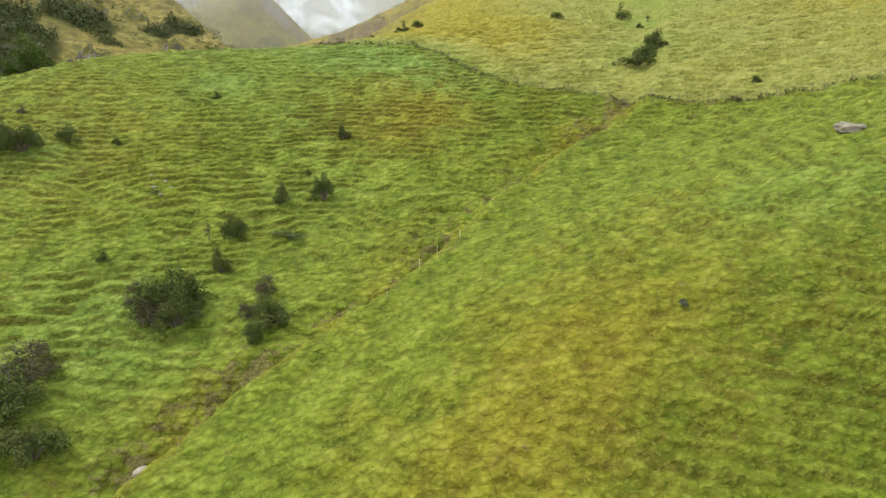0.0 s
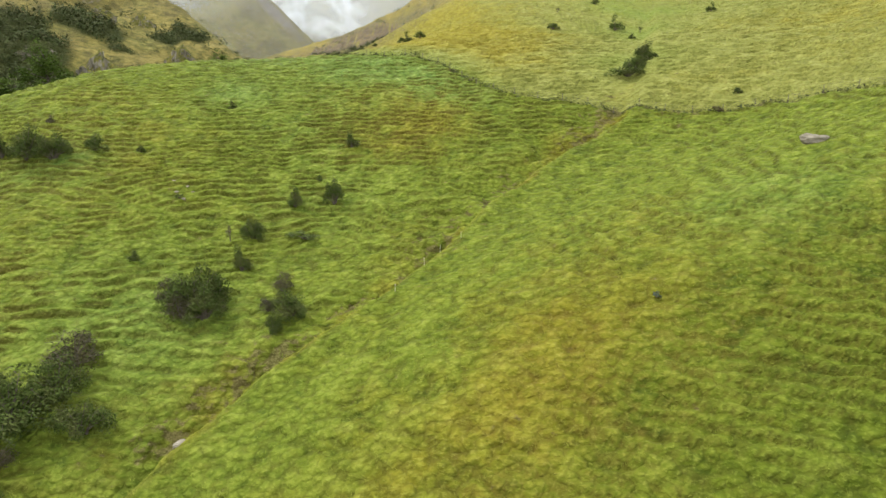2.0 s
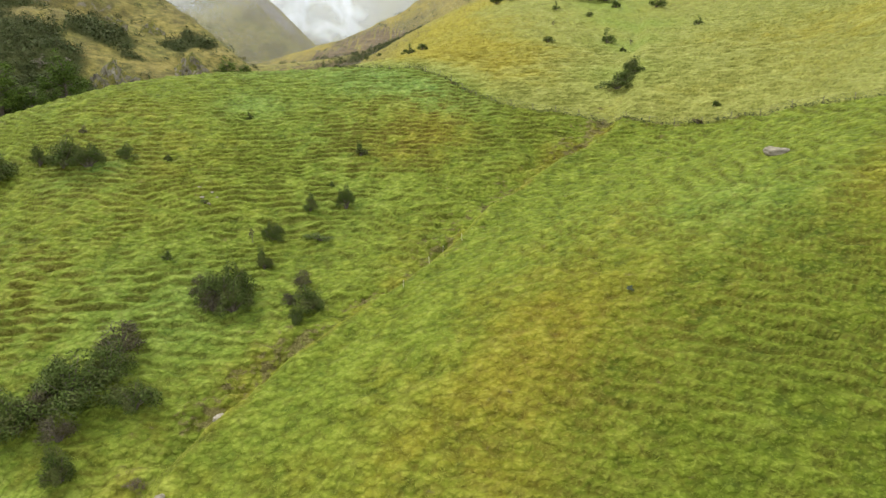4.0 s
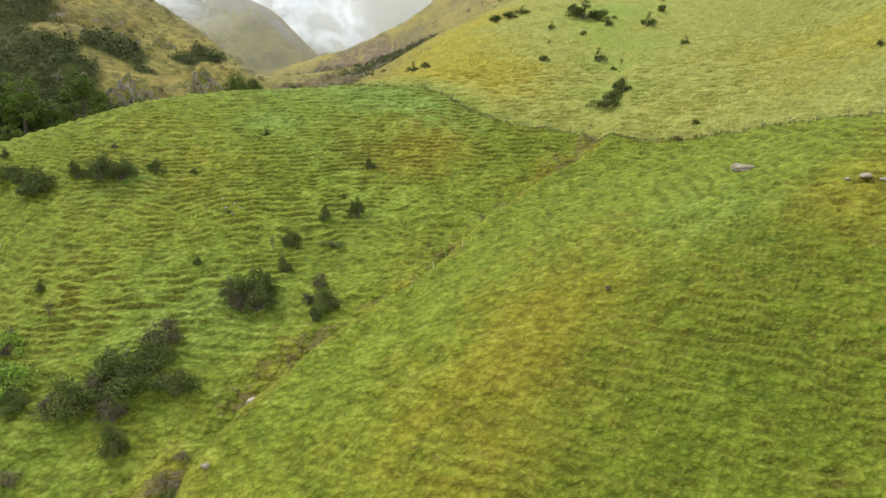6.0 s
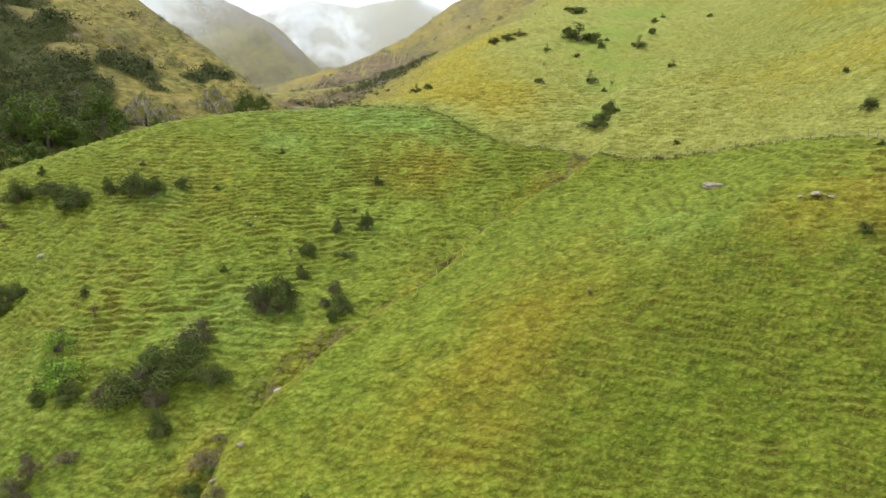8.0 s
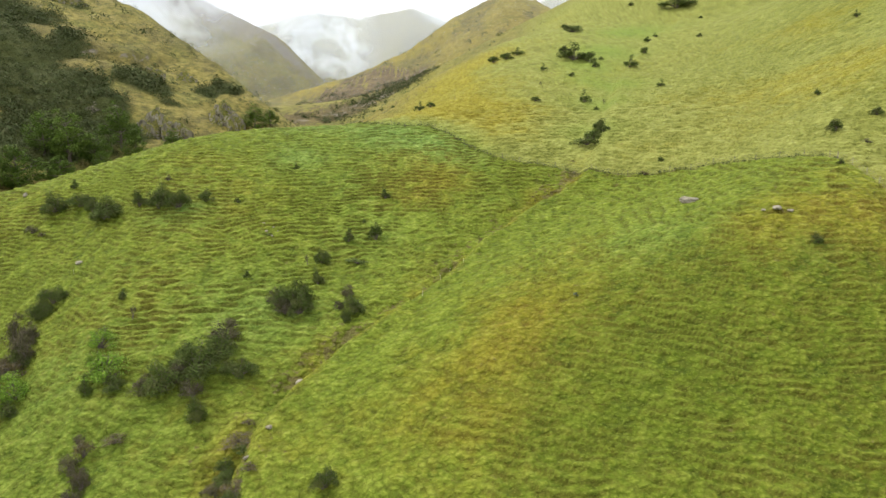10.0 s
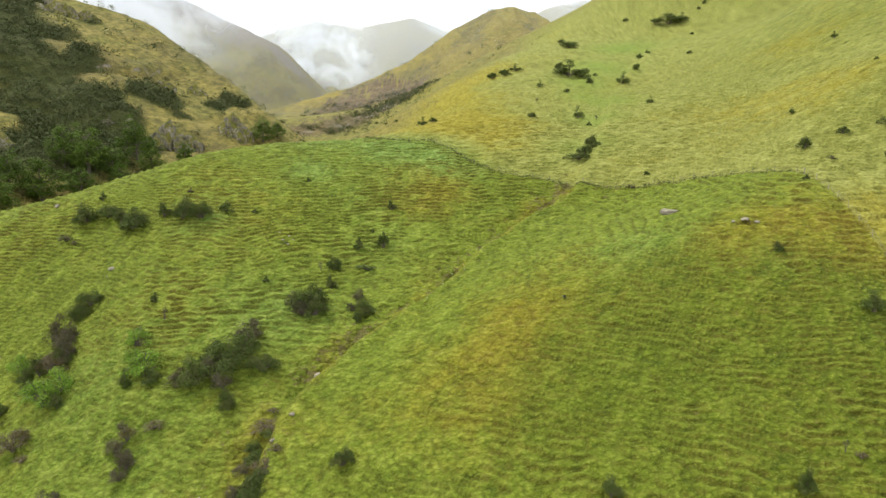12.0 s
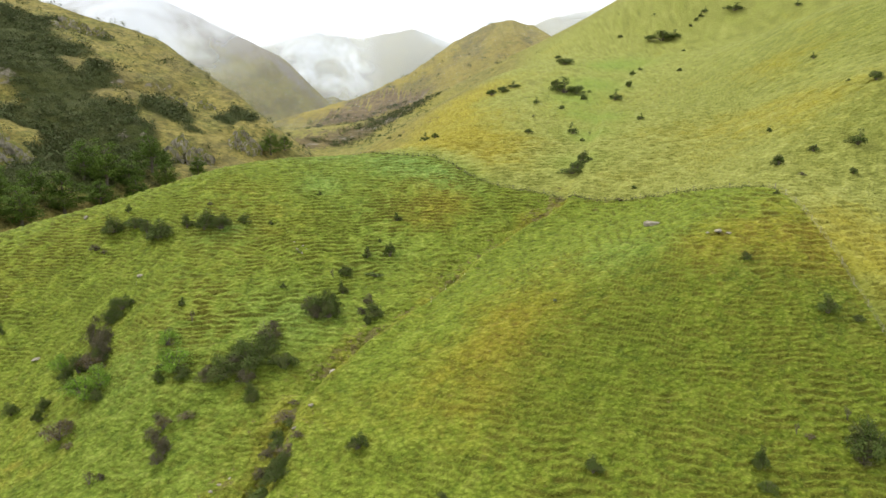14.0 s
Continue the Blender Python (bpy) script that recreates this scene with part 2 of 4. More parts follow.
# ---- the shape of the land ----
TILT_OF_LAND = (5.24, 0.1604, 0.2749)
NEAR_SWELLS = [
    (1.9, 4.5, 3.3, 1.9, -2.3, 2.6, -0.6, 8.0, -6.2, -1.9, -3.8),  # y = 0
    (0.7, 3.8, -6.2, -0.2, -2.1, 0.3, -2.7, -4.5, -0.8, 7.5, 7.5),  # y = 20
    (-2.9, 2.3, -7.8, 7.0, 1.8, 3.9, 5.5, 6.9, 9.2, -13.3, 8.3),  # y = 40
    (-0.8, 7.6, -3.1, 9.5, -7.0, -4.6, 2.2, -5.9, 10.8, -7.8, 0.5),  # y = 60
    (2.1, 7.5, -7.1, 3.0, 8.6, -0.2, 1.9, -5.0, -1.2, 12.9, 5.3),  # y = 80
    (-1.0, 6.1, 12.4, 1.2, -7.4, 4.2, -3.6, 12.3, -5.1, -3.4, 6.7),  # y = 100
    (-4.2, -5.9, -3.8, 14.2, 3.4, 6.4, -3.2, -5.6, 7.1, -2.2, 3.6),  # y = 120
    (1.5, 4.8, -10.4, -1.7, -3.4, -6.3, 7.4, -3.0, 2.0, -0.3, 0.9),  # y = 140
]
FAR_SWELLS = [
    (-4.7, 5.8, 9.9, -15.1, 1.6, 16.3, 4.2),  # y = 160
    (-15.5, -1.9, 10.5, -9.0, 1.4, 8.0, -2.5),  # y = 208
    (-11.9, -5.8, 8.9, 3.4, -7.1, -9.3, -1.9),  # y = 256
    (-10.3, -7.0, -2.3, -7.7, -1.3, 2.5, 5.5),  # y = 304
    (-12.6, -9.3, -4.0, -2.3, 14.3, 14.3, 5.6),  # y = 352
    (-4.8, -2.3, 0.5, -7.1, -13.9, -8.7, 3.8),  # y = 400
]
# the stream gully, from below the hill up to the saddle and on through the far paddock
GULLY = [(-31, -2), (-27.5, 8), (-24.5, 18.5), (-24.3, 25), (-23.8, 28.9), (-22.8, 31.9), (-21.2, 34.6), (-19.1, 37.3), (-15.5, 42.7), (-11.3, 46.9), (-6.4, 51.3), (-3.1, 55.4), (-0.5, 59.1), (2.8, 65.2),
         (5.7, 69), (10, 73.6), (14.4, 78.5), (18.3, 81.2), (22.5, 84.5), (28, 97), (32, 110), (38, 128), (46, 155), (56, 180), (71, 212), (95, 255)]
# the fence along the saddle and down the hill's far flank
FENCE = [(-27.7, 130), (-23.9, 125.7), (-16.3, 115.8), (-10, 112.4), (-5.2, 112.2), (-0.8, 107.8), (3, 101.4), (6.3, 97.2), (10.6, 94), (15.5, 91.6), (23, 88.6), (29, 83.6), (34, 80), (39, 77.6), (44.1, 73.9), (48.5, 68.3), (52.8, 63.4), (56.2, 59.6)]
FENCE_DOWN = [(56.2, 59.6), (56.4, 53), (55, 43), (54.4, 35.5), (54.1, 31), (54, 24), (54.4, 10)]


def line_distance(x, y, line):
    """Distance to a line of points, the way along it, and the side (1: right of its direction)."""
    best, along, side, start = np.full(np.shape(x), 1e9), np.zeros(np.shape(x)), np.zeros(np.shape(x)), 0.0
    for (ax, ay), (bx, by) in zip(line, line[1:]):
        dx, dy = bx - ax, by - ay
        length = math.hypot(dx, dy)
        f = np.clip(((x - ax) * dx + (y - ay) * dy) / length**2, 0, 1)
        d = np.hypot(x - ax - f * dx, y - ay - f * dy)
        nearer = d < best
        best = np.where(nearer, d, best)
        along = np.where(nearer, start + f * length, along)
        side = np.where(nearer, np.sign((x - ax) * dy - (y - ay) * dx), side)
        start += length
    return best, along, side


LATTICE = np.random.RandomState(7).rand(256, 256)


def bumps(x, y, size, seed=0):
    """Smooth noise from -1 to 1 with features of that size."""
    u, v = x / size + 37.3 * seed + 900, y / size + 17.7 * seed + 900
    i, j = np.floor(u).astype(int), np.floor(v).astype(int)
    fu, fv = u - i, v - j
    fu, fv = fu * fu * fu * (fu * (fu * 6 - 15) + 10), fv * fv * fv * (fv * (fv * 6 - 15) + 10)
    a, b = LATTICE[i % 256, j % 256], LATTICE[(i + 1) % 256, j % 256]
    c, d = LATTICE[i % 256, (j + 1) % 256], LATTICE[(i + 1) % 256, (j + 1) % 256]
    return 2 * (a + (b - a) * fu + (c - a) * fv + (a - b - c + d) * fu * fv) - 1


def ragged(x, y, size, seed=0, octaves=4):
    return sum(bumps(x, y, size / 2**k, seed + k) / 2**k for k in range(octaves))


def pasture(x, y):
    """The near hills: a tilted plane with swells and hollows, and the gully cut into them."""
    z = TILT_OF_LAND[0] + TILT_OF_LAND[1] * x + TILT_OF_LAND[2] * y
    for j, row in enumerate(NEAR_SWELLS):
        for i, high in enumerate(row):
            z = z + high * np.exp(-((x - (22 * i - 120)) ** 2 + (y - 20 * j) ** 2) / (2 * 21.0**2))
    for j, row in enumerate(FAR_SWELLS):
        for i, high in enumerate(row):
            z = z + high * np.exp(-((x - (40 * i - 60)) ** 2 + (y - (160 + 48 * j)) ** 2) / (2 * 46.0**2))
    d, along, side = line_distance(x, y, GULLY)
    deep = np.interp(y, [-10, 10, 40, 60, 85, 100, 130, 220], [1.8, 1.9, 1.9, 1.8, 1.4, 0.8, 1.2, 1.0])
    lip = np.where(side > 0, 0.32 * deep * np.exp(-(((d - 2.6) / 1.5) ** 2)), 0)
    return z + lip - deep * np.exp(-np.abs(d / np.where(side > 0, 1.35, 4.6)) ** 1.4)


def ridge(x, y, crest, front, back, rough, seed):
    """A mountain: a crest of (x, y, height) points from left to right, and its slopes in front and behind."""
    flat = [(a, b) for a, b, _ in crest]
    d, along, side = line_distance(x, y, flat)
    ways = np.r_[0, np.cumsum([math.dist(p, q) for p, q in zip(flat, flat[1:])])]
    top = np.interp(along, ways, [c for _, _, c in crest])
    d = d * (1 + 0.25 * bumps(x, y, 8 * rough, seed + 9))
    slope = np.where(side > 0, front, back)
    soft = 1.2 * rough
    gullies = 0.22 * rough * np.abs(bumps(along + 0.35 * d, d * 0.22, 1.3 * rough, seed + 5)) + 0.08 * rough * np.abs(bumps(along - 0.2 * d, d * 0.3, 0.5 * rough, seed + 6))
    return top + gullies * np.clip(d / (3 * rough), 0.08, 1) - slope * (np.sqrt(d * d + soft * soft) - soft) + ragged(x, y, 3.2 * rough, seed) * np.clip(d / (4 * rough), 0.1, 1) * 0.35 * rough


SCRUB_SPUR = [(-520, 340, 215), (-380, 335, 170), (-300, 330, 145), (-211, 322, 113), (-168, 325, 100), (-115, 288, 69), (-82, 254, 47), (-62, 232, 34)]
GOLDEN_HILL = [(-260, 690, 30), (-135, 700, 67), (-89, 705, 82), (-43, 710, 103), (2, 715, 134), (41, 720, 155), (67, 722, 161), (93, 720, 156), (116, 722, 144), (200, 760, 150), (420, 800, 190)]
MISTY_MOUNTAIN = [(-1500, 1300, 560), (-800, 1300, 380), (-558, 1300, 286), (-489, 1300, 252), (-386, 1300, 204), (-328, 1300, 176), (-282, 1300, 132), (-236, 1300, 84), (-180, 1290, 40)]
FAR_RANGE = [(-2200, 2250, 420), (-900, 2200, 300), (-582, 2200, 288), (-410, 2200, 326), (-277, 2200, 308), (-105, 2200, 338), (29, 2200, 290), (160, 2200, 300), (334, 2200, 374), (600, 2200, 420), (1500, 2250, 560)]


def scrub_spur(x, y):
    """The steep spur across the valley: an even slope up to its crest, and its back."""
    face = 44.6 - 0.36 * (x + 96) + 0.30 * (y - 228)
    behind = ridge(x, y, SCRUB_SPUR, 0.0, 1.3, 10.0, 11)
    z = np.minimum(face + 2.2 * ragged(x, y, 40, 12), behind)
    return z - np.clip(x + 60 - 0.1 * (y - 230), 0, 400) * 0.6


def land(x, y):
    """Height of the ground without its small relief, and a number for what covers it."""
    near = pasture(x, y)
    far = np.clip((np.hypot(x - 110, y - 180) - 190) / 120, 0, 1)
    far = far * far * (3 - 2 * far) * np.clip((y - 60) / 120, 0, 1)
    near = near * (1 - far) + far * (38 + 0.02 * np.abs(y - 300) + 0.4 * np.clip(x - 0.2 * (y - 250), 0, 300) + ragged(x, y, 240, 3) * 6)
    low = -14.0
    near = np.where(y < 40, low + 6 * np.log1p(np.exp(np.clip((near - low) / 6, -30, 30))), near)
    layers = [near, scrub_spur(x, y), ridge(x, y, GOLDEN_HILL, 0.36, 0.5, 26.0, 21),
              ridge(x, y, MISTY_MOUNTAIN, 0.6, 0.5, 60.0, 31), ridge(x, y, FAR_RANGE, 0.5, 0.4, 90.0, 41)]
    z = np.stack(layers)
    top = z.max(0)
    soft = 1.2
    return top + soft * np.log(np.exp((z - top) / soft).sum(0)), z.argmax(0)


# ---- the ground ----
def spaced(low, high, step, growth, to_low, to_high):
    """Places along an axis: even from low to high, then ever wider."""
    places = list(np.arange(low, high + step / 2, step))
    gap = step
    while places[-1] < to_high:
        gap *= growth
        places.append(places[-1] + gap)
    gap = step
    while places[0] > to_low:
        gap *= growth
        places.insert(0, places[0] - gap)
    return np.array(places)


def terrace_level(x, y, z):
    """The height by which the sheep terraces run: the contours, a little astray."""
    return z + 0.5 * bumps(x, y, 9.0, 51) + 0.22 * bumps(x, y, 3.1, 52)


def foot_of_spur(x, y):
    """The rough wet ground below the spur, left of the gully."""
    d, along, side = line_distance(x, y, GULLY)
    return np.clip((46 - y + 0.25 * (x + 60)) / 12, 0, 1) * np.clip(-side * d / 5, 0, 1)


def terraced(x, y):
    """How well the terraces are trodden: plainest on the spur, faint on the round hill's brow."""
    d, along, side = line_distance(x, y, GULLY)
    hill = np.clip(side * d / 6 + 0.3, 0, 1) * np.clip((75 - y) / 15, 0, 1)
    brow = hill * np.exp(-(((x - 2) / 15) ** 2) - ((y - 34) / 16) ** 2)
    return np.clip(0.88 + 0.25 * bumps(x, y, 30.0, 55) + 0.15 * bumps(x, y, 11.0, 65) + 0.5 * np.exp(-(((x + 8) / 16) ** 2) - ((y - 90) / 12) ** 2) - 0.40 * np.exp(-(((x + 34) / 20) ** 2) - ((y - 98) / 16) ** 2) - 0.35 * np.exp(-(((x + 24) / 14) ** 2) - ((y - 58) / 8) ** 2) - 0.22 * hill - 0.5 * brow - 0.6 * np.clip(side, 0, 1) * np.exp(-((d / 14.0) ** 2)) * np.clip((80 - y) / 10, 0, 1) - 0.55 * foot_of_spur(x, y) - 0.8 * np.exp(-((d / 3.5) ** 2)), 0.1, 1.2)


def smooth_step(v, low, high):
    f = np.clip((v - low) / (high - low), 0, 1)
    return f * f * (3 - 2 * f)


def small_relief(x, y, z, kind):
    """Sheep terraces along the contours, tussocks, and the gully's broken banks: the relief, and how much of a place is riser, edge and hummock."""
    grazed = (kind == 0) * np.clip((y + 60) / 60, 0, 1) * np.clip((420 - y) / 150, 0.0, 1)
    wander = terrace_level(x, y, z) - z
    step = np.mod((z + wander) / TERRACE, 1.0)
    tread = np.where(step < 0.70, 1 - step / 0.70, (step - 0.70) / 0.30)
    broken = np.clip(0.62 + 0.2 * np.clip((y - 52) / 26, 0, 1) + 0.55 * bumps(x, y, 3.6, 53) + 0.95 * bumps(x, y, 1.6, 54), 0, 1.5)
    strong = terraced(x, y)
    d, along, side = line_distance(x, y, GULLY)
    streak = bumps((x + 0.6 * y) / 3.4, (z + 0.5 * wander) / 0.40, 1.0, 63) + 0.6 * bumps((x - 0.4 * y) / 1.9, (z + 0.4 * wander) / 0.26, 1.0, 64)
    hummock = bumps(x, y, 1.3, 56) + 0.7 * bumps(x, y, 0.8, 57)
    relief = grazed * (0.48 * strong * broken * (tread - 0.5) + 0.05 * strong * streak + 0.15 * hummock + 0.10 * bumps(x, y, 4.5, 58))
    relief = relief + foot_of_spur(x, y) * grazed * (0.28 * bumps(x, y, 1.7, 59) + 0.32 * bumps(x, y, 3.4, 60))
    banks = np.exp(-(d / 5.0) ** 2) * np.clip((96 - y) / 10, 0, 1) * grazed * np.where(side > 0, 0.35, 1.0)
    slip = bumps(x, y, 3.4, 61) + 0.6 * bumps(x, y, 1.5, 62) + 0.25 * bumps(x, y, 0.8, 72)
    relief = relief + banks * (0.5 * smooth_step(slip, -0.2, 0.2) + 0.25 * slip - 0.2)
    scarp = np.exp(-(((slip + 0.05) / 0.16) ** 2)) * banks
    # colour masks: soiled and shaded risers, then tread edges painted bright
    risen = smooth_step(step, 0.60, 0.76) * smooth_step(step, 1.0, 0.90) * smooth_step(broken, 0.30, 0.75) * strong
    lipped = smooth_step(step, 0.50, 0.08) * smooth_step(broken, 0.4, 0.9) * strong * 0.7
    # the gully lip's highlight, painted through the edge mask
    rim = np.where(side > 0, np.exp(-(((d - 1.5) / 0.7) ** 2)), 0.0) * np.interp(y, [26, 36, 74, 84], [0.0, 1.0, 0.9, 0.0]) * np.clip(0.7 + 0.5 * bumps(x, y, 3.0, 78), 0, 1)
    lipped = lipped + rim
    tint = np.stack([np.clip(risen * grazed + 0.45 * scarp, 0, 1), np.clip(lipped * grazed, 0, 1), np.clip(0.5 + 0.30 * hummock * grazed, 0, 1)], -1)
    return relief, tint, scarp


# where the sward is drier and more golden: x, y, radius, strength
DRY_PATCHES = [(4, 30, 8, 0.40), (5, 24, 7, 0.25), (10, 34, 7, 0.4), (6, 38, 7, 0.4), (15, 34, 6, 0.35), (22, 37, 6, 0.3), (-1, 20, 9, 0.3), (48, 39, 7, 0.6), (36, 40, 7, 0.7), (42, 45, 8, 0.4), (-15, 94, 6, 0.25), (-3, 95, 6, 0.4), (-8, 83, 7, 0.3), (0, 86, 6, 0.35), (-34, 70, 13, 0.4), (8, 125, 16, 0.3),
               (-5, 135, 16, 0.75), (-15, 165, 24, 1.2), (-2, 195, 26, 1.0), (15, 122, 16, 0.5), (6, 113, 10, 0.4), (60, 118, 20, 0.5), (90, 100, 18, 0.6), (62, 40, 14, 0.8), (95, 150, 22, 0.4), (-22, 24, 9, 0.1), (-80, 84, 12, 0.4)]
DEEP_PATCHES = [(120, 150, 50, 0.42), (88, 78, 18, 0.4), (150, 230, 60, 0.3), (18, 26, 10, 1.0), (22, 33, 7, 0.6), (14, 25, 6, 0.5), (12, 20, 8, 0.6), (25, 30, 8, 0.6), (33, 24, 14, 1.0), (24, 20, 10, 0.6), (47, 26, 12, 0.9), (20, 8, 12, 0.9), (34, 10, 12, 0.8), (8, 4, 9, 0.5), (48, 14, 10, 0.6), (30, 34, 8, 0.5), (-62, 60, 14, 0.4), (-45, 30, 14, 0.4), (10, 84, 10, 0.4), (-24, 60, 10, 0.4)]
BARE_PATCHES = [(-31, 71.5, 1.6, 0.4), (-30.6, 19.2, 2.2, 0.4), (-1, 54, 4, 0.22), (9, 68, 5, 0.22), (20, 83, 4, 0.2), (30, 80, 3, 0.3), (35.5, 36.5, 2.0, 0.3), (40, 43, 2.0, 0.3), (-22, 27, 4, 0.25), (-100, 640, 28, 1.4), (-82, 656, 24, 1.3), (-62, 640, 20, 1.3), (-45, 622, 18, 1.1), (-118, 625, 18, 1.1), (-95, 615, 20, 1.0), (-75, 300, 20, 0.7), (-60, 330, 18, 0.6), (-82, 332, 20, 0.6), (-50, 362, 18, 0.5), (-60, 405, 25, 0.5), (-8, 172, 7, 0.6), (2, 186, 7, 0.5), (-20, 172, 8, 0.4)]
LUSH_PATCHES = [(-45, 34, 24, 0.2), (-32, 52, 14, 0.12), (-40, 18, 16, 0.15), (-26, 52, 8, 0.5), (-47, 76, 5, 0.9), (-14, 71, 7, 0.35), (-31, 119, 12, 0.8), (-12, 107, 9, 0.6), (26, 45, 7, 0.5), (41, 35, 3, 0.6), (50, 26, 4, 0.6), (-50, 40, 8, 0.3), (67, 230, 13, 1.0), (52, 195, 12, 0.9), (43, 174, 10, 0.8), (40, 155, 8, 0.7), (48, 148, 7, 0.6), (38, 132, 7, 0.7), (78, 245, 14, 0.6), (30, 106, 7, 0.5), (-16, 88, 8, 0.3), (-70, 303, 7, 0.7), (-15, 109, 6, 1.0), (-2, 102, 7, 0.9), (-31, 97, 6, 0.7), (4, 96, 5, 0.5), (-142, 655, 24, 0.9), (-118, 668, 16, 0.8), (-58, 678, 24, 0.6), (-20, 668, 20, 0.4), (-40, 330, 10, 0.5), (-12, 350, 14, 0.7)]


def patches(x, y, spots):
    return sum(s * np.exp(-((x - a) ** 2 + (y - b) ** 2) / (r * r)) for a, b, r, s in spots)


def fence_y(x):
    return np.interp(x, [a for a, _ in FENCE], [b for _, b in FENCE])


def dark_bank(x, y):
    """The steep dark bank under the golden hill."""
    near = np.exp(-((line_distance(x, y, [(-80, 292), (-60, 308), (-45, 335), (-32, 354), (-15, 374)])[0] / (13.0 + 4 * bumps(x, y, 14, 76))) ** 2))
    beyond = np.exp(-((line_distance(x, y, [(-120, 600), (-66, 606), (-51, 611), (-26, 613)])[0] / 13.0) ** 2))
    return near + beyond


# thickets on the spur's face, and the grassy gaps between them: x, y, radius, strength
THICK_SCRUB = [(-199, 262, 15, 1), (-184, 258, 13, 1), (-215, 280, 16, 1), (-178, 224, 17, 1), (-192, 232, 16, 1), (-165, 229, 13, 1), (-153, 205, 14, 1), (-148, 222, 11, 1.0), (-155, 246, 9, 1.0), (-136, 217, 11, 1.0), (-126, 213, 8, 0.8), (-140, 200, 14, 1),
               (-138, 220, 8, 0.8), (-130, 212, 9, 0.8), (-127, 239, 8, 0.9), (-120, 238, 7, 0.9), (-111, 229, 6, 0.8), (-103, 253, 6, 0.8), (-97, 262, 6, 0.8), (-92, 268, 4, 0.6), (-125, 185, 16, 1),
               (-135, 165, 18, 1), (-150, 145, 18, 1), (-112, 200, 9, 0.7), (-172, 185, 14, 0.9), (-240, 250, 30, 0.9), (-150, 290, 6, 0.5), (-175, 300, 6, 0.5)]
GRASSY_GAPS = [(-147, 236, 5, 1.2), (-174, 208, 6, 1.0), (-126, 225, 5, 0.9), (-154, 182, 8, 1.0), (-110, 217, 7, 0.7)]


def scrub_cover(x, y):
    """How thickly scrub grows on the spur: thick low down, thin towards its crest, with grassy gaps."""
    thick = patches(x, y, THICK_SCRUB) - patches(x, y, GRASSY_GAPS) + 0.35 * ragged(x, y, 14, 91, 3)
    return smooth_step(thick, 0.38, 0.62)


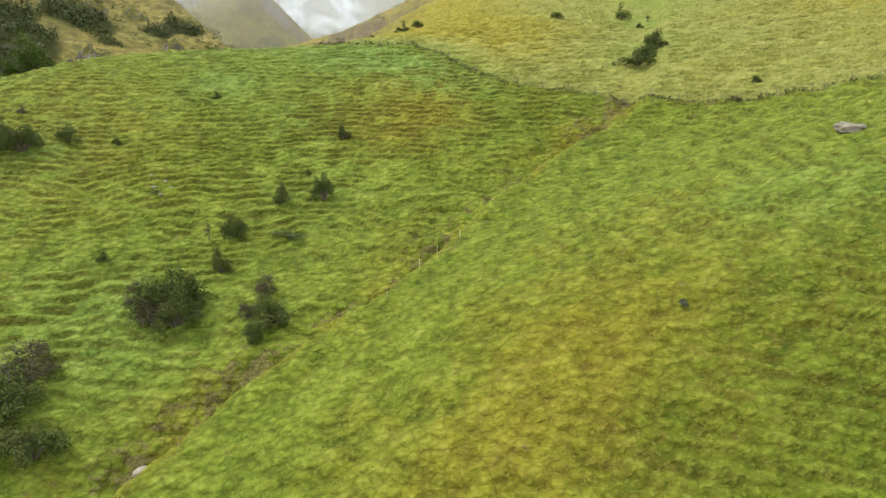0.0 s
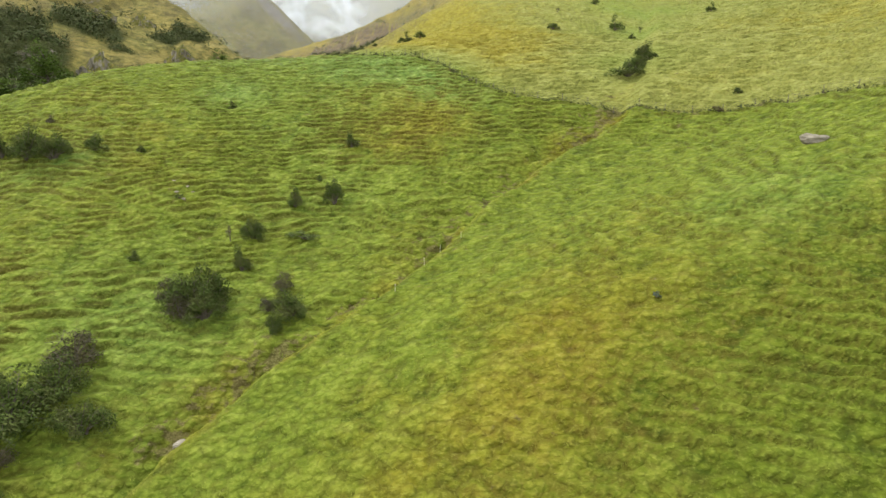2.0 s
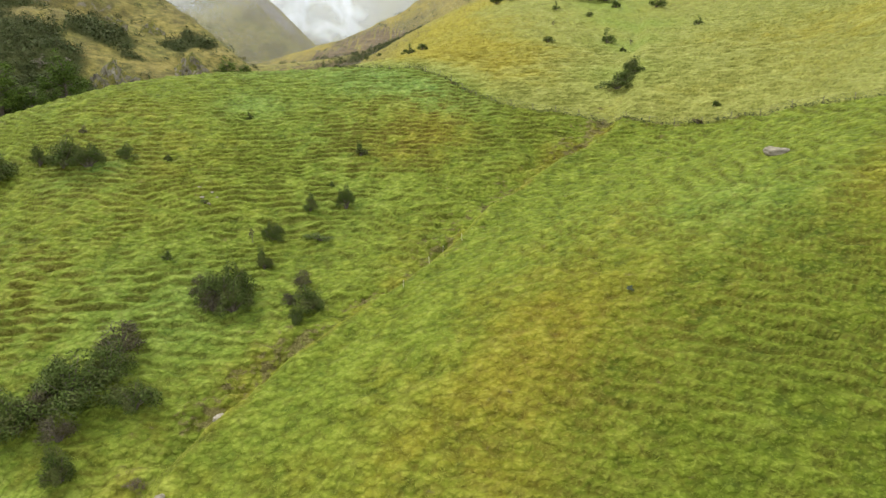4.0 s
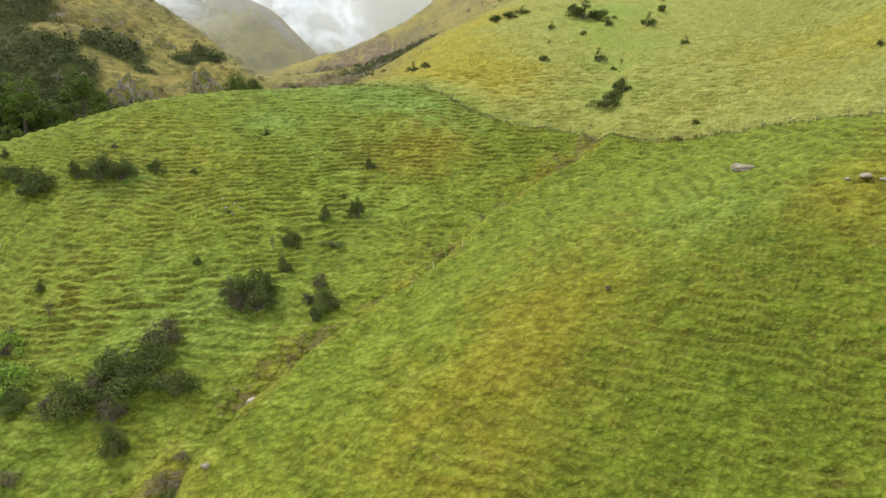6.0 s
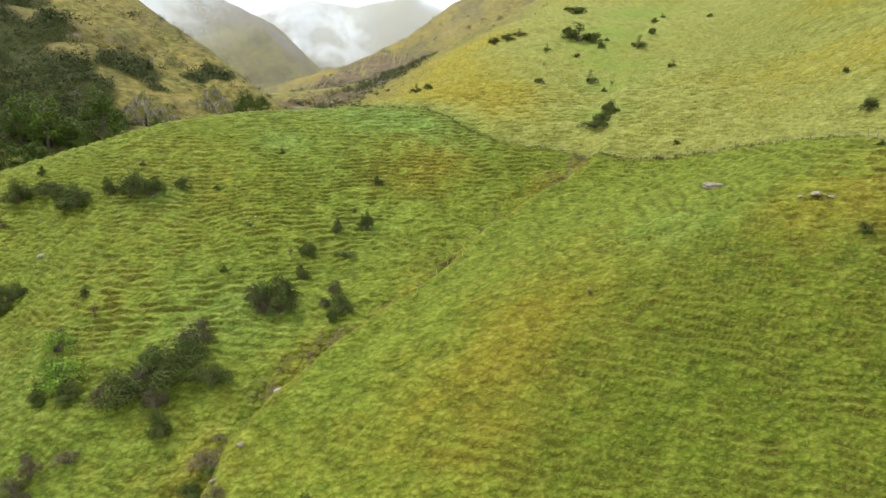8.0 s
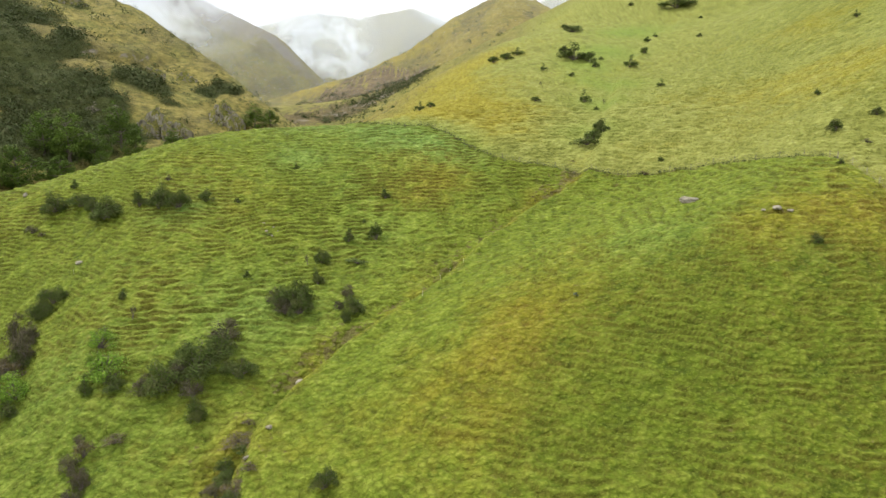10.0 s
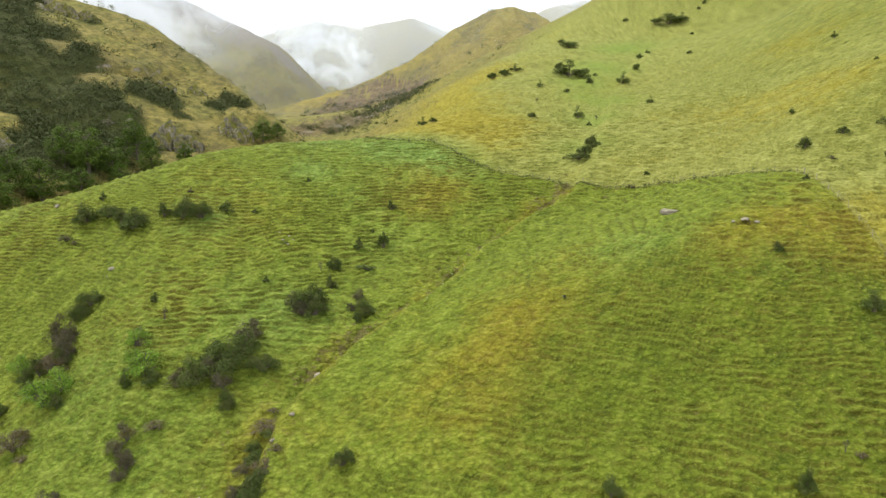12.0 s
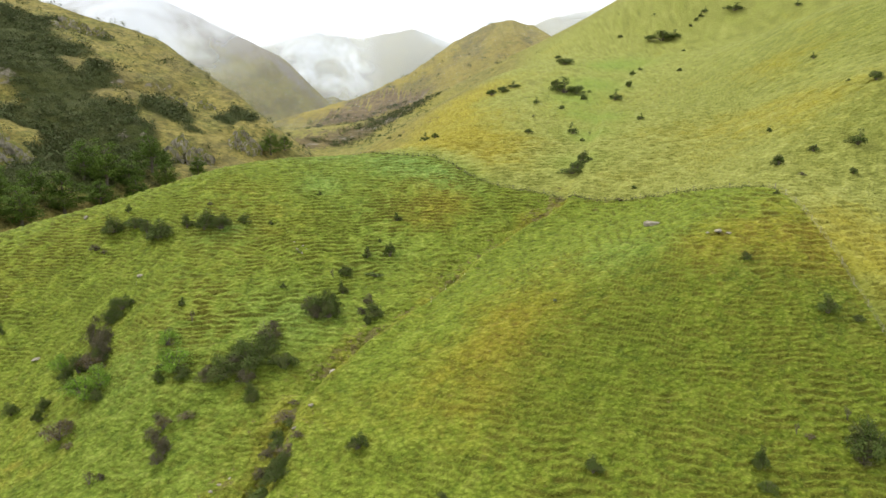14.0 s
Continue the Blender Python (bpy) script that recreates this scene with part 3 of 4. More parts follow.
def covers(x, y, kind, scarp, slope):
    """What grows where: dryness, far paddock, mountain; and bare soil, rock, lush growth."""
    down = np.interp(-y, [-b for _, b in FENCE_DOWN], [a for a, _ in FENCE_DOWN])
    beyond = ((y > fence_y(x)) & (x > -27.7) & (x < 56.4)) | ((x >= down) & (y > 0)) | ((y > 130) & (x <= -27.7)) | (y > 150)
    d, along, side = line_distance(x, y, GULLY)
    rushes = np.where(side > 0, np.exp(-((d / 1.2) ** 2)), np.exp(-((d / 4.5) ** 2))) * np.interp(y, [15, 35, 60, 88, 96], [0.3, 0.6, 0.8, 0.8, 0.0])
    rough = foot_of_spur(x, y)
    rim = np.where(side > 0, np.exp(-(((d - 2.0) / 1.1) ** 2)), 0.0) * np.interp(y, [28, 42, 75, 86], [0.0, 0.9, 0.8, 0.0])
    dry = np.clip(patches(x, y, DRY_PATCHES) + rim * np.clip(0.75 + 0.6 * bumps(x, y, 5, 73), 0, 1) + 0.45 * rough * np.clip(bumps(x, y, 2.6, 89) + 0.4 * bumps(x, y, 1.1, 90), 0, 1) + rushes * np.clip(0.7 + bumps(x, y, 4, 88), 0, 1) + 0.35 * bumps(x, y, 21, 81), 0, 1)
    golden = np.clip((0.30 * (y - 150) - 4 - x + 7 * bumps(x, y, 30, 87)) / 16, 0, 1) * np.clip((y - 128) / 30, 0, 1)
    golden = np.maximum(0.75 * golden, np.clip((y - 330) / 60, 0, 1))
    cover = np.stack([dry, beyond * 1.0, np.maximum((kind > 0) * 1.0, golden), np.where(kind == 1, scrub_cover(x, y), 0.0)], -1)
    d, along, side = line_distance(x, y, GULLY)
    # gully bed: real soil, strengthened to darken the shaded line by the lip
    inside = np.exp(-((np.where(side > 0, d, d * 0.55) / 1.9) ** 2)) * np.interp(y, [0, 12, 35, 48, 90, 100], [0.2, 0.3, 0.42, 0.62, 0.55, 0.0])
    soil = 0.45 * scarp + 0.7 * inside * np.clip(0.55 + 0.9 * bumps(x, y, 6, 82) + 0.8 * bumps(x, y, 1.6, 85), 0, 1)
    # brown sedge and the shaded band left of the lip, painted as one
    sedge_and_shade = np.where(side > 0, 0, np.exp(-((d / 7.0) ** 2))) * np.interp(y, [10, 25, 60, 85, 96], [0.05, 0.16, 0.36, 0.32, 0.0])
    soil = soil * 0.9 + sedge_and_shade * np.clip(0.7 + 0.6 * bumps(x, y, 9, 66), 0.2, 1.1)
    trail = np.where(side > 0, np.exp(-(((d - 0.9 - 0.3 * bumps(x, y, 5, 74)) / 0.35) ** 2)), 0.0) * np.interp(y, [14, 20, 50, 60], [0.3, 1.0, 0.9, 0.0])
    soil = soil + 0.38 * trail * np.clip(0.75 + bumps(x, y, 3.5, 75), 0, 1)
    soil = soil + 0.9 * dark_bank(x, y) * (y > 250)
    fd = line_distance(x, y, FENCE)[0]
    soil = soil + np.exp(-((fd / 0.7) ** 2)) * 0.5 * np.clip(0.75 + bumps(x, y, 9, 83), 0, 1)
    soil = soil + patches(x, y, BARE_PATCHES) * np.clip(0.7 + 0.9 * bumps(x, y, 1.3, 86), 0, 1.3)
    rock = (kind == 3) * np.clip(0.60 + 0.45 * bumps(x, y, 60, 67), 0.1, 0.85) + (kind == 1) * np.clip((slope - 0.95) * 1.2, 0, 0.5) + (kind == 1) * 0.6 * np.clip(bumps(x, y, 16, 68) - 0.3, 0, 0.8) + 0.55 * dark_bank(x, y) * np.clip(0.75 + 0.5 * bumps(x, y, 7, 77), 0, 1)
    return cover, np.stack([soil, rock, np.clip(patches(x, y, LUSH_PATCHES) + 0.45 * (kind == 2), 0, 1), np.clip(patches(x, y, DEEP_PATCHES), 0, 1)], -1)


def far_relief(x, y, kind):
    """Broken ground of the mountains."""
    return np.where(kind > 0, 0.9, 0) * np.clip((np.hypot(x, y) - 120) / 60, 0, 1) * ragged(x, y, 9.0, 71, 3)


def build_ground():
    xs = spaced(-98, 76, 0.44, 1.045, -2600, 2600)
    ys = spaced(2, 122, 0.2, 1.03, -700, 2700)
    x, y = np.meshgrid(xs, ys)
    z, kind = land(x, y)
    level = terrace_level(x, y, z)
    relief, tint, scarp = small_relief(x, y, z, kind)
    z = z + relief + far_relief(x, y, kind)
    rows, cols = x.shape
    mesh = bpy.data.meshes.new("ground")
    mesh.vertices.add(rows * cols)
    mesh.vertices.foreach_set("co", np.stack([x, y, z], -1).ravel())
    k = (np.arange(rows - 1)[:, None] * cols + np.arange(cols - 1)).ravel()
    quads = np.stack([k, k + 1, k + cols + 1, k + cols], -1).ravel()
    mesh.loops.add(len(quads))
    mesh.loops.foreach_set("vertex_index", quads)
    mesh.polygons.add(len(k))
    mesh.polygons.foreach_set("loop_start", np.arange(0, len(quads), 4))
    mesh.polygons.foreach_set("use_smooth", np.ones(len(k), bool))
    slope = np.hypot(*np.gradient(z, ys, xs))
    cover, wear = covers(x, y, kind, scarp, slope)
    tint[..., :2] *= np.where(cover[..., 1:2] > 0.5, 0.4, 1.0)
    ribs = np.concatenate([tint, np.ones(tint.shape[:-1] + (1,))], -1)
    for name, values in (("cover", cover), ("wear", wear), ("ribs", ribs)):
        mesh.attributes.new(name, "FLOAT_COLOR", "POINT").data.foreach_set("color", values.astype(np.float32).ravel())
    mesh.attributes.new("level", "FLOAT", "POINT").data.foreach_set("value", level.astype(np.float32).ravel())
    mesh.update(calc_edges=True)
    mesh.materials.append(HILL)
    return tagged(new("ground", mesh), "grazed green hillside with sheep terraces and misty mountains behind", "ground", kind="structure")


ground = build_ground()


def height(x, y):
    """Height of the finished ground at one place."""
    ax, ay = np.array([float(x)]), np.array([float(y)])
    z, kind = land(ax, ay)
    return float((z + small_relief(ax, ay, z, kind)[0] + far_relief(ax, ay, kind))[0])


# ---- things ----
def mesh_of(name, points, faces, material, smooth=False):
    mesh = bpy.data.meshes.new(name)
    mesh.from_pydata([tuple(p) for p in points], [], faces)
    mesh.materials.append(material)
    if smooth:
        mesh.polygons.foreach_set("use_smooth", np.ones(len(faces), bool))
    mesh.update()
    return mesh


def part(name, mesh, parent, label=""):
    ob = new(name, mesh)
    ob.parent = parent
    return tagged(ob, label)


def limb(points, faces, a, b, ra, rb, sides=5):
    """Adds a tapered limb from a to b."""
    a, b = Vector(a), Vector(b)
    turn = (b - a).to_track_quat("Z", "Y")
    k = len(points)
    for end, r in ((a, ra), (b, rb)):
        points += [end + turn @ Vector((r * math.cos(2 * math.pi * i / sides), r * math.sin(2 * math.pi * i / sides), 0)) for i in range(sides)]
    faces += [(k + i, k + (i + 1) % sides, k + sides + (i + 1) % sides, k + sides + i) for i in range(sides)]
    faces.append(tuple(range(k + sides, k + 2 * sides)))


def leaf(points, faces, at, size, rng, upward=0.35, facing=(0, 0, 0)):
    """One small folded leaf spray at a place."""
    n = (Vector((rng.gauss(0, 1), rng.gauss(0, 1), rng.gauss(0, 1) + upward)) + 1.6 * Vector(facing)).normalized()
    q = n.to_track_quat("Z", "Y") @ Euler((0, 0, rng.uniform(0, 6.3))).to_quaternion()
    k, long, wide = len(points), size * rng.uniform(0.7, 1.3), size * rng.uniform(0.35, 0.6)
    points += [at + q @ Vector(v) for v in ((-long / 2, 0, 0), (0, -wide / 2, wide * 0.2), (long / 2, 0, 0), (0, wide / 2, wide * 0.2))]
    faces += [(k, k + 1, k + 2), (k, k + 2, k + 3)]


def shrub(name, seed, leaves_material, clumps, per_clump, leaf_size, low, spread, twiggy, label, category):
    """A shrub one metre wide and high, standing at the origin: stems with limbs, and a ragged crown of leaf sprays."""
    rng = random.Random(seed)
    green, green_faces = [], []
    root = Vector((0, 0, -0.12))
    centres = []
    lobes = [(rng.uniform(0, 6.3), rng.uniform(0.55, 1.4), rng.uniform(0.6, 1.25)) for _ in range(5)]
    for i in range(clumps):
        turn, f = i * 2.4 + rng.uniform(-0.7, 0.7), math.sqrt((i + 0.4) / clumps)
        reach, tall = 1.0, 1.0
        for bearing, wider, taller in lobes:
            near = max(0.0, math.cos(turn - bearing)) ** 3
            reach, tall = reach + near * (wider - 1), tall + near * (taller - 1)
        z = low + (0.84 - low) * (1 - f * f * 0.8) * rng.uniform(0.3, 1.0) * tall
        r = rng.uniform(0.11, 0.23)
        centres.append((Vector((0.40 * spread * reach * f * math.cos(turn), 0.40 * spread * reach * f * math.sin(turn), z)), r))
    thing = new(name)
    boles = [([], []) for _ in range(4)]
    for i, (c, r) in enumerate(centres):
        wood, wood_faces = boles[i % 4]
        fork = Vector((c.x * 0.3, c.y * 0.3, c.z * 0.45)) + Vector((rng.uniform(-0.03, 0.03), rng.uniform(-0.03, 0.03), 0))
        limb(wood, wood_faces, root, fork, 0.022, 0.015, 4)
        limb(wood, wood_faces, fork, c + Vector((0, 0, r * 0.5)), 0.015, 0.004, 4)
        for _ in range(twiggy):
            way = Vector((rng.gauss(0, 1), rng.gauss(0, 1), rng.gauss(0.5, 0.7))).normalized()
            limb(wood, wood_faces, c, c + way * r * rng.uniform(0.8, 1.6), 0.005, 0.0015, 3)
        for _ in range(per_clump):
            way = Vector((rng.gauss(0, 1), rng.gauss(0, 1), rng.gauss(0.1, 0.85))).normalized()
            at = c + way * r * (rng.random() ** 0.2) * rng.uniform(0.75, 1.15)
            at.z = max(at.z, 0.03)
            leaf(green, green_faces, at, leaf_size, rng, 0.35, way)
    for wood, wood_faces in boles:
        part("stem", mesh_of("stem", wood, wood_faces, BARK), thing)
    part("crown", mesh_of("crown", green, green_faces, leaves_material), thing)
    return tagged(thing, label, category)


def tall_tree(name, seed, material, label):
    """A broad valley tree one metre high with a tapered trunk, spreading limbs and a layered crown."""
    rng = random.Random(seed)
    wood, wood_faces, green, green_faces = [], [], [], []
    limb(wood, wood_faces, (0, 0, -0.06), (0.01, 0, 0.3), 0.035, 0.026, 7)
    limb(wood, wood_faces, (0.01, 0, 0.3), (0, 0.01, 0.8), 0.026, 0.006, 6)
    thing = new(name)
    trunk = part("trunk", mesh_of("trunk", wood, wood_faces, BARK), thing)
    for i in range(26):
        h, turn = 0.2 + 0.74 * (i + rng.random()) / 26, i * 2.4 + rng.uniform(-0.3, 0.3)
        reach = 0.40 * math.sin(math.pi * min(1, (h + 0.08) ** 0.9) * 0.92) * rng.uniform(0.6, 1.1) + 0.02
        tip = Vector((reach * math.cos(turn), reach * math.sin(turn), h + rng.uniform(-0.02, 0.05)))
        arm, arm_faces = [], []
        limb(arm, arm_faces, (0, 0, h * 0.8), tip, 0.009, 0.002, 4)
        part("limb", mesh_of("limb", arm, arm_faces, BARK), trunk)
        for k in range(4):
            c = tip * rng.uniform(0.55, 1.0) + Vector((rng.gauss(0, 0.03), rng.gauss(0, 0.03), h * (1 - rng.uniform(0.9, 1.0))))
            for _ in range(44):
                at = c + Vector((rng.gauss(0, 0.045), rng.gauss(0, 0.045), rng.gauss(0, 0.034)))
                leaf(green, green_faces, at, 0.045, rng, 1.8)
    part("crown", mesh_of("crown", green, green_faces, material), thing)
    return tagged(thing, label, "tree", "trees in the valley")


DARK = ["dense dark green bush on the grassy slope", "bush"]
KINDS = {
    "d": [shrub("bush", 100 + i, LEAF_DARK, 17 + i, 200, 0.049, 0.04, 1.0 + 0.05 * i, 2, *DARK) for i in range(4)],
    "f": [shrub("bush", 700 + i, LEAF_DARK, 15 + i, 130, 0.064, 0.03, 1.0 + 0.05 * i, 1, "round dark bush in the far paddock grass", "bush") for i in range(3)],
    "g": [shrub("bush", 200 + i, LEAF_GREY, 18 + 2 * i, 75, 0.052, 0.1, 1.0, 9, "grey twiggy half-bare bush in rough grass", "bush") for i in range(3)],
    "b": [shrub("bush", 300 + i, LEAF_BRIGHT, 18 + 2 * i, 95, 0.06, 0.1, 1.05, 2, "bright green leafy young bush in wet ground", "bush") for i in range(2)],
    "l": [shrub("bush", 400, LEAF_DARK, 16, 60, 0.08, 0.3, 1.1, 2, "low dark spreading bush in the grass", "bush")],
    "k": [shrub("bush", 500 + i, LEAF_BROWN, 14, 40, 0.07, 0.2, 1.1, 16, "brown dead bracken and brushwood heap", "brushwood") for i in range(2)],
    "h": [shrub("thistle", 900, LEAF_BLUE, 7, 60, 0.10, 0.05, 1.0, 2, "blue-grey thistle clump growing in the pasture", "thistle")],
    "t": [shrub("sapling", 600 + i, LEAF_GREY, 9, 26, 0.07, 0.35, 0.9, 9, "thin sparse sapling standing alone on the slope", "sapling") for i in range(2)],
}
THICKET = [
    (-30.5, 44.7, 4.9, 4.5, "g"), (-32.1, 38.9, 6.6, 4.9, "d"), (-35.3, 36.3, 6.0, 4.8, "d"), (-26.7, 38.5, 4.2, 3.9, "d"), (-29.7, 32.1, 2.8, 3.9, "d"),
    (-30.0, 41.5, 5.0, 4.0, "d"), (-34.3, 40.4, 4.8, 4.0, "d"), (-34.4, 37.6, 3.7, 3.7, "g"), (-37.9, 36.5, 3.3, 2.8, "g"), (-31.4, 35.4, 3.6, 2.8, "g"), (-22.9, 53.4, 5.0, 6.2, "d"), (-24.0, 51.9, 3.2, 3.4, "g"), (-21.8, 51.4, 3.8, 3.8, "d"),
    (-20.6, 59.5, 2.1, 3.2, "d"), (-21.4, 53.9, 2.6, 3.5, "d"), (-25.5, 53.4, 3.0, 3.1, "g"), (-20.8, 65.1, 2.6, 3.3, "d"), (-23.1, 64.3, 1.0, 2.2, "t"),
    (-14.0, 51.5, 4.0, 3.2, "d"), (-15.7, 55.7, 2.2, 2.7, "g"), (-15.0, 48.9, 1.9, 2.0, "d"), (-16.3, 52.5, 1.8, 2.0, "g"),
]
SPUR_BUSHES = [
    (-17.4, 71.1, 2.4, 2.5, "d"), (-12.8, 71.4, 2.1, 4.4, "d"), (-15.3, 75.8, 0.9, 0.9, "d"), (-15.2, 65.2, 3.7, 0.9, "l"), (-12.2, 82.9, 2.1, 2.5, "d"),
    (-30.3, 92.1, 1.4, 1.5, "d"), (-38.2, 79.0, 1.1, 1.4, "d"), (-43.6, 78.2, 2.6, 2.7, "d"), (-31.5, 59.6, 1.3, 1.4, "d"), (-47.6, 53.0, 1.6, 1.8, "d"),
    (-44.2, 48.7, 1.0, 2.9, "t"), (-30.7, 70.7, 0.9, 0.7, "l"),
]
CREST_BUSHES = [
    (-47.6, 76.1, 4.1, 4.7, "d"), (-51.2, 76.6, 5.4, 4.8, "d"), (-55.4, 78.4, 3.3, 3.3, "d"), (-60.3, 76.5, 7.3, 4.4, "d"), (-67.7, 81.6, 4.5, 3.5, "d"),
    (-71.9, 81.3, 5.1, 4.6, "d"), (-64.1, 79.2, 4.4, 3.2, "d"), (-71.6, 87.3, 1.8, 2.0, "d"), (-53.0, 85.8, 1.3, 1.2, "g"), (-73.8, 76.4, 2.9, 1.9, "g"),
    (-71.6, 75.4, 1.6, 1.1, "g"),
]
LOWER_BUSHES = [
    (-59.3, 56.3, 4.0, 3.7, "d"), (-60.6, 53.7, 3.1, 2.9, "d"), (-62.2, 50.8, 3.3, 5.4, "g"), (-58.0, 46.1, 3.6, 4.3, "g"), (-61.8, 44.8, 3.6, 3.7, "d"),
    (-63.9, 44.9, 3.4, 2.6, "d"), (-55.5, 39.5, 4.6, 4.1, "b"), (-57.5, 38.2, 5.6, 4.5, "b"), (-60.0, 54.9, 3.3, 3.2, "d"), (-59.7, 48.2, 3.9, 4.4, "g"),
    (-58.2, 43.1, 4.1, 3.6, "k"), (-60.5, 44.7, 3.6, 3.2, "k"), (-61.3, 41.6, 3.1, 2.8, "d"), (-58.5, 45.3, 3.2, 3.6, "d"), (-66.1, 47.5, 3.7, 3.4, "b"),
    (-55.0, 37.2, 3.0, 2.2, "d"), (-59.3, 50.0, 2.6, 3.3, "g"), (-65.4, 40.5, 2.1, 2.8, "d"), (-64.5, 37.5, 2.1, 2.8, "d"), (-58.2, 31.9, 5.1, 3.2, "k"),
    (-57.4, 32.9, 2.9, 2.4, "k"), (-55.3, 29.1, 2.1, 1.2, "k"), (-61.2, 46.6, 2.8, 2.6, "k"),
]
FOOT_BUSHES = [
    (-43.2, 30.9, 1.6, 1.5, "g"), (-42.4, 27.5, 2.6, 2.5, "g"), (-40.1, 25.2, 2.2, 2.8, "g"), (-40.2, 23.3, 2.4, 2.1, "g"), (-47.2, 46.5, 1.6, 1.6, "t"),
    (-46.6, 44.1, 4.0, 3.4, "b"), (-43.7, 39.0, 5.9, 4.5, "b"), (-45.4, 40.8, 2.9, 2.8, "b"), (-41.9, 37.3, 3.2, 2.3, "d"), (-45.6, 37.5, 2.1, 2.9, "d"),
    (-38.7, 30.2, 3.0, 1.3, "k"), (-48.9, 22.1, 1.6, 2.5, "t"), (-47.4, 22.3, 1.4, 1.4, "g"), (-23.1, 18.6, 3.6, 3.3, "d"), (-25.4, 17.6, 4.2, 2.7, "d"),
    (-22.5, 21.8, 3.2, 1.3, "k"), (-24.5, 29.5, 4.0, 1.1, "k"), (-21.5, 23.6, 2.1, 1.0, "k"), (-24.9, 26.0, 2.8, 1.8, "d"), (-25.5, 23.3, 2.4, 1.3, "g"),
    (-23.7, 31.6, 1.9, 0.8, "k"), (-41.5, 28.7, 2.7, 2.7, "k"), (-40.8, 26.0, 2.4, 2.5, "g"), (-24.1, 21.4, 2.4, 1.8, "d"), (-23.6, 28.4, 2.4, 1.2, "l"), (-24.4, 24.6, 2.6, 1.5, "d"), (-22.6, 20.2, 2.8, 1.9, "d"), (-25.6, 20.4, 2.4, 1.6, "g"), (-71.7, 41.9, 3.1, 2.7, "d"),
    (-83.1, 58.6, 1.2, 2.5, "d"),
]
HILL_BUSHES = [
    (-13.0, 20.1, 2.6, 3.2, "d"), (-2.2, 10.5, 1.4, 1.3, "d"), (14.6, 10.3, 2.5, 2.4, "d"), (31.9, 7.7, 2.4, 2.7, "d"), (31.5, 4.9, 1.8, 1.8, "d"),
    (44.2, 8.7, 5.3, 5.1, "d"), (44.0, 13.0, 1.1, 2.0, "t"), (43.6, 9.8, 2.6, 2.6, "d"), (38.8, 10.8, 1.3, 0.8, "k"), (37.5, 11.5, 0.7, 2.0, "t"),
    (48.4, 26.5, 3.4, 2.8, "d"), (51.7, 25.2, 1.6, 1.4, "d"), (41.7, 36.3, 1.8, 1.6, "d"), (55.4, 57.3, 1.2, 1.0, "d"), (42.8, 7.5, 1.8, 1.5, "g"), (14.4, 37.9, 0.9, 0.7, "h"),
]
PADDOCK_BUSHES = [
    (62.3, 71.7, 2.7, 3.0, "f"), (69.7, 73.2, 2.3, 2.1, "f"), (76.9, 71.2, 3.1, 2.9, "f"), (72.4, 64.0, 1.9, 1.7, "f"), (63.6, 65.0, 1.9, 1.2, "g"),
    (69.3, 91.3, 1.5, 1.6, "f"), (54.6, 139.1, 1.9, 1.8, "f"), (92.0, 92.3, 3.6, 2.8, "f"), (90.5, 99.8, 1.1, 1.1, "f"), (102.6, 138.7, 1.7, 1.7, "f"),
    (38.4, 84.5, 1.3, 1.3, "f"), (85.8, 291.5, 2.8, 2.5, "f"), (162.3, 270.0, 2.8, 2.6, "f"), (34.1, 79.5, 1.9, 0.9, "k"), (83.6, 194.6, 2.0, 1.8, "f"),
]
RAVINE_BUSHES = [
    (31.2, 103.6, 3.9, 4.3, "f"), (27.7, 98.9, 4.6, 2.5, "f"), (29.5, 101.3, 3.8, 3.0, "f"), (35.5, 127.3, 1.4, 1.5, "f"), (33.9, 134.0, 2.6, 3.0, "f"), (38.7, 133.3, 1.2, 1.5, "t"),
    (21.4, 133.0, 2.8, 1.8, "f"), (35.4, 160.3, 2.4, 1.7, "f"), (27.6, 163.3, 1.7, 2.1, "f"), (24.5, 146.6, 0.9, 2.0, "t"), (44.7, 173.0, 2.6, 3.1, "f"),
    (48.5, 183.2, 1.7, 1.5, "f"), (39.9, 182.2, 9.5, 5.1, "f"), (43.7, 181.1, 7.0, 4.2, "f"), (38.3, 192.0, 4.7, 3.1, "f"), (54.5, 170.1, 4.0, 3.5, "f"),
    (63.3, 187.3, 3.2, 3.1, "f"), (69.9, 207.1, 2.8, 2.6, "f"), (74.2, 212.8, 1.7, 1.5, "f"),
]
RIDGE_BUSHES = [
    (14.2, 182.6, 4.5, 2.9, "f"), (18.4, 184.9, 5.4, 3.2, "f"), (22.6, 191.4, 4.2, 2.4, "f"), (49.7, 239.0, 10.2, 3.9, "f"), (53.7, 284.0, 4.1, 2.4, "f"),
    (-7.9, 138.5, 2.8, 2.2, "f"), (-4.9, 136.4, 2.5, 2.0, "f"), (-17.2, 169.1, 1.5, 1.2, "f"), (-21.0, 174.0, 1.6, 1.2, "f"), (-37.2, 305.6, 2.5, 1.9, "f"),
    (101.5, 274.5, 14.8, 6.6, "f"), (107.0, 274.9, 6.0, 3.6, "f"), (120.3, 283.7, 2.5, 2.8, "f"), (123.1, 285.6, 2.5, 2.9, "f"), (125.8, 288.1, 2.8, 2.9, "f"),
    (116.6, 280.4, 2.1, 2.2, "f"), (103.9, 250.6, 1.9, 1.7, "f"), (138.0, 282.1, 8.2, 3.5, "f"),
]
planted = {}


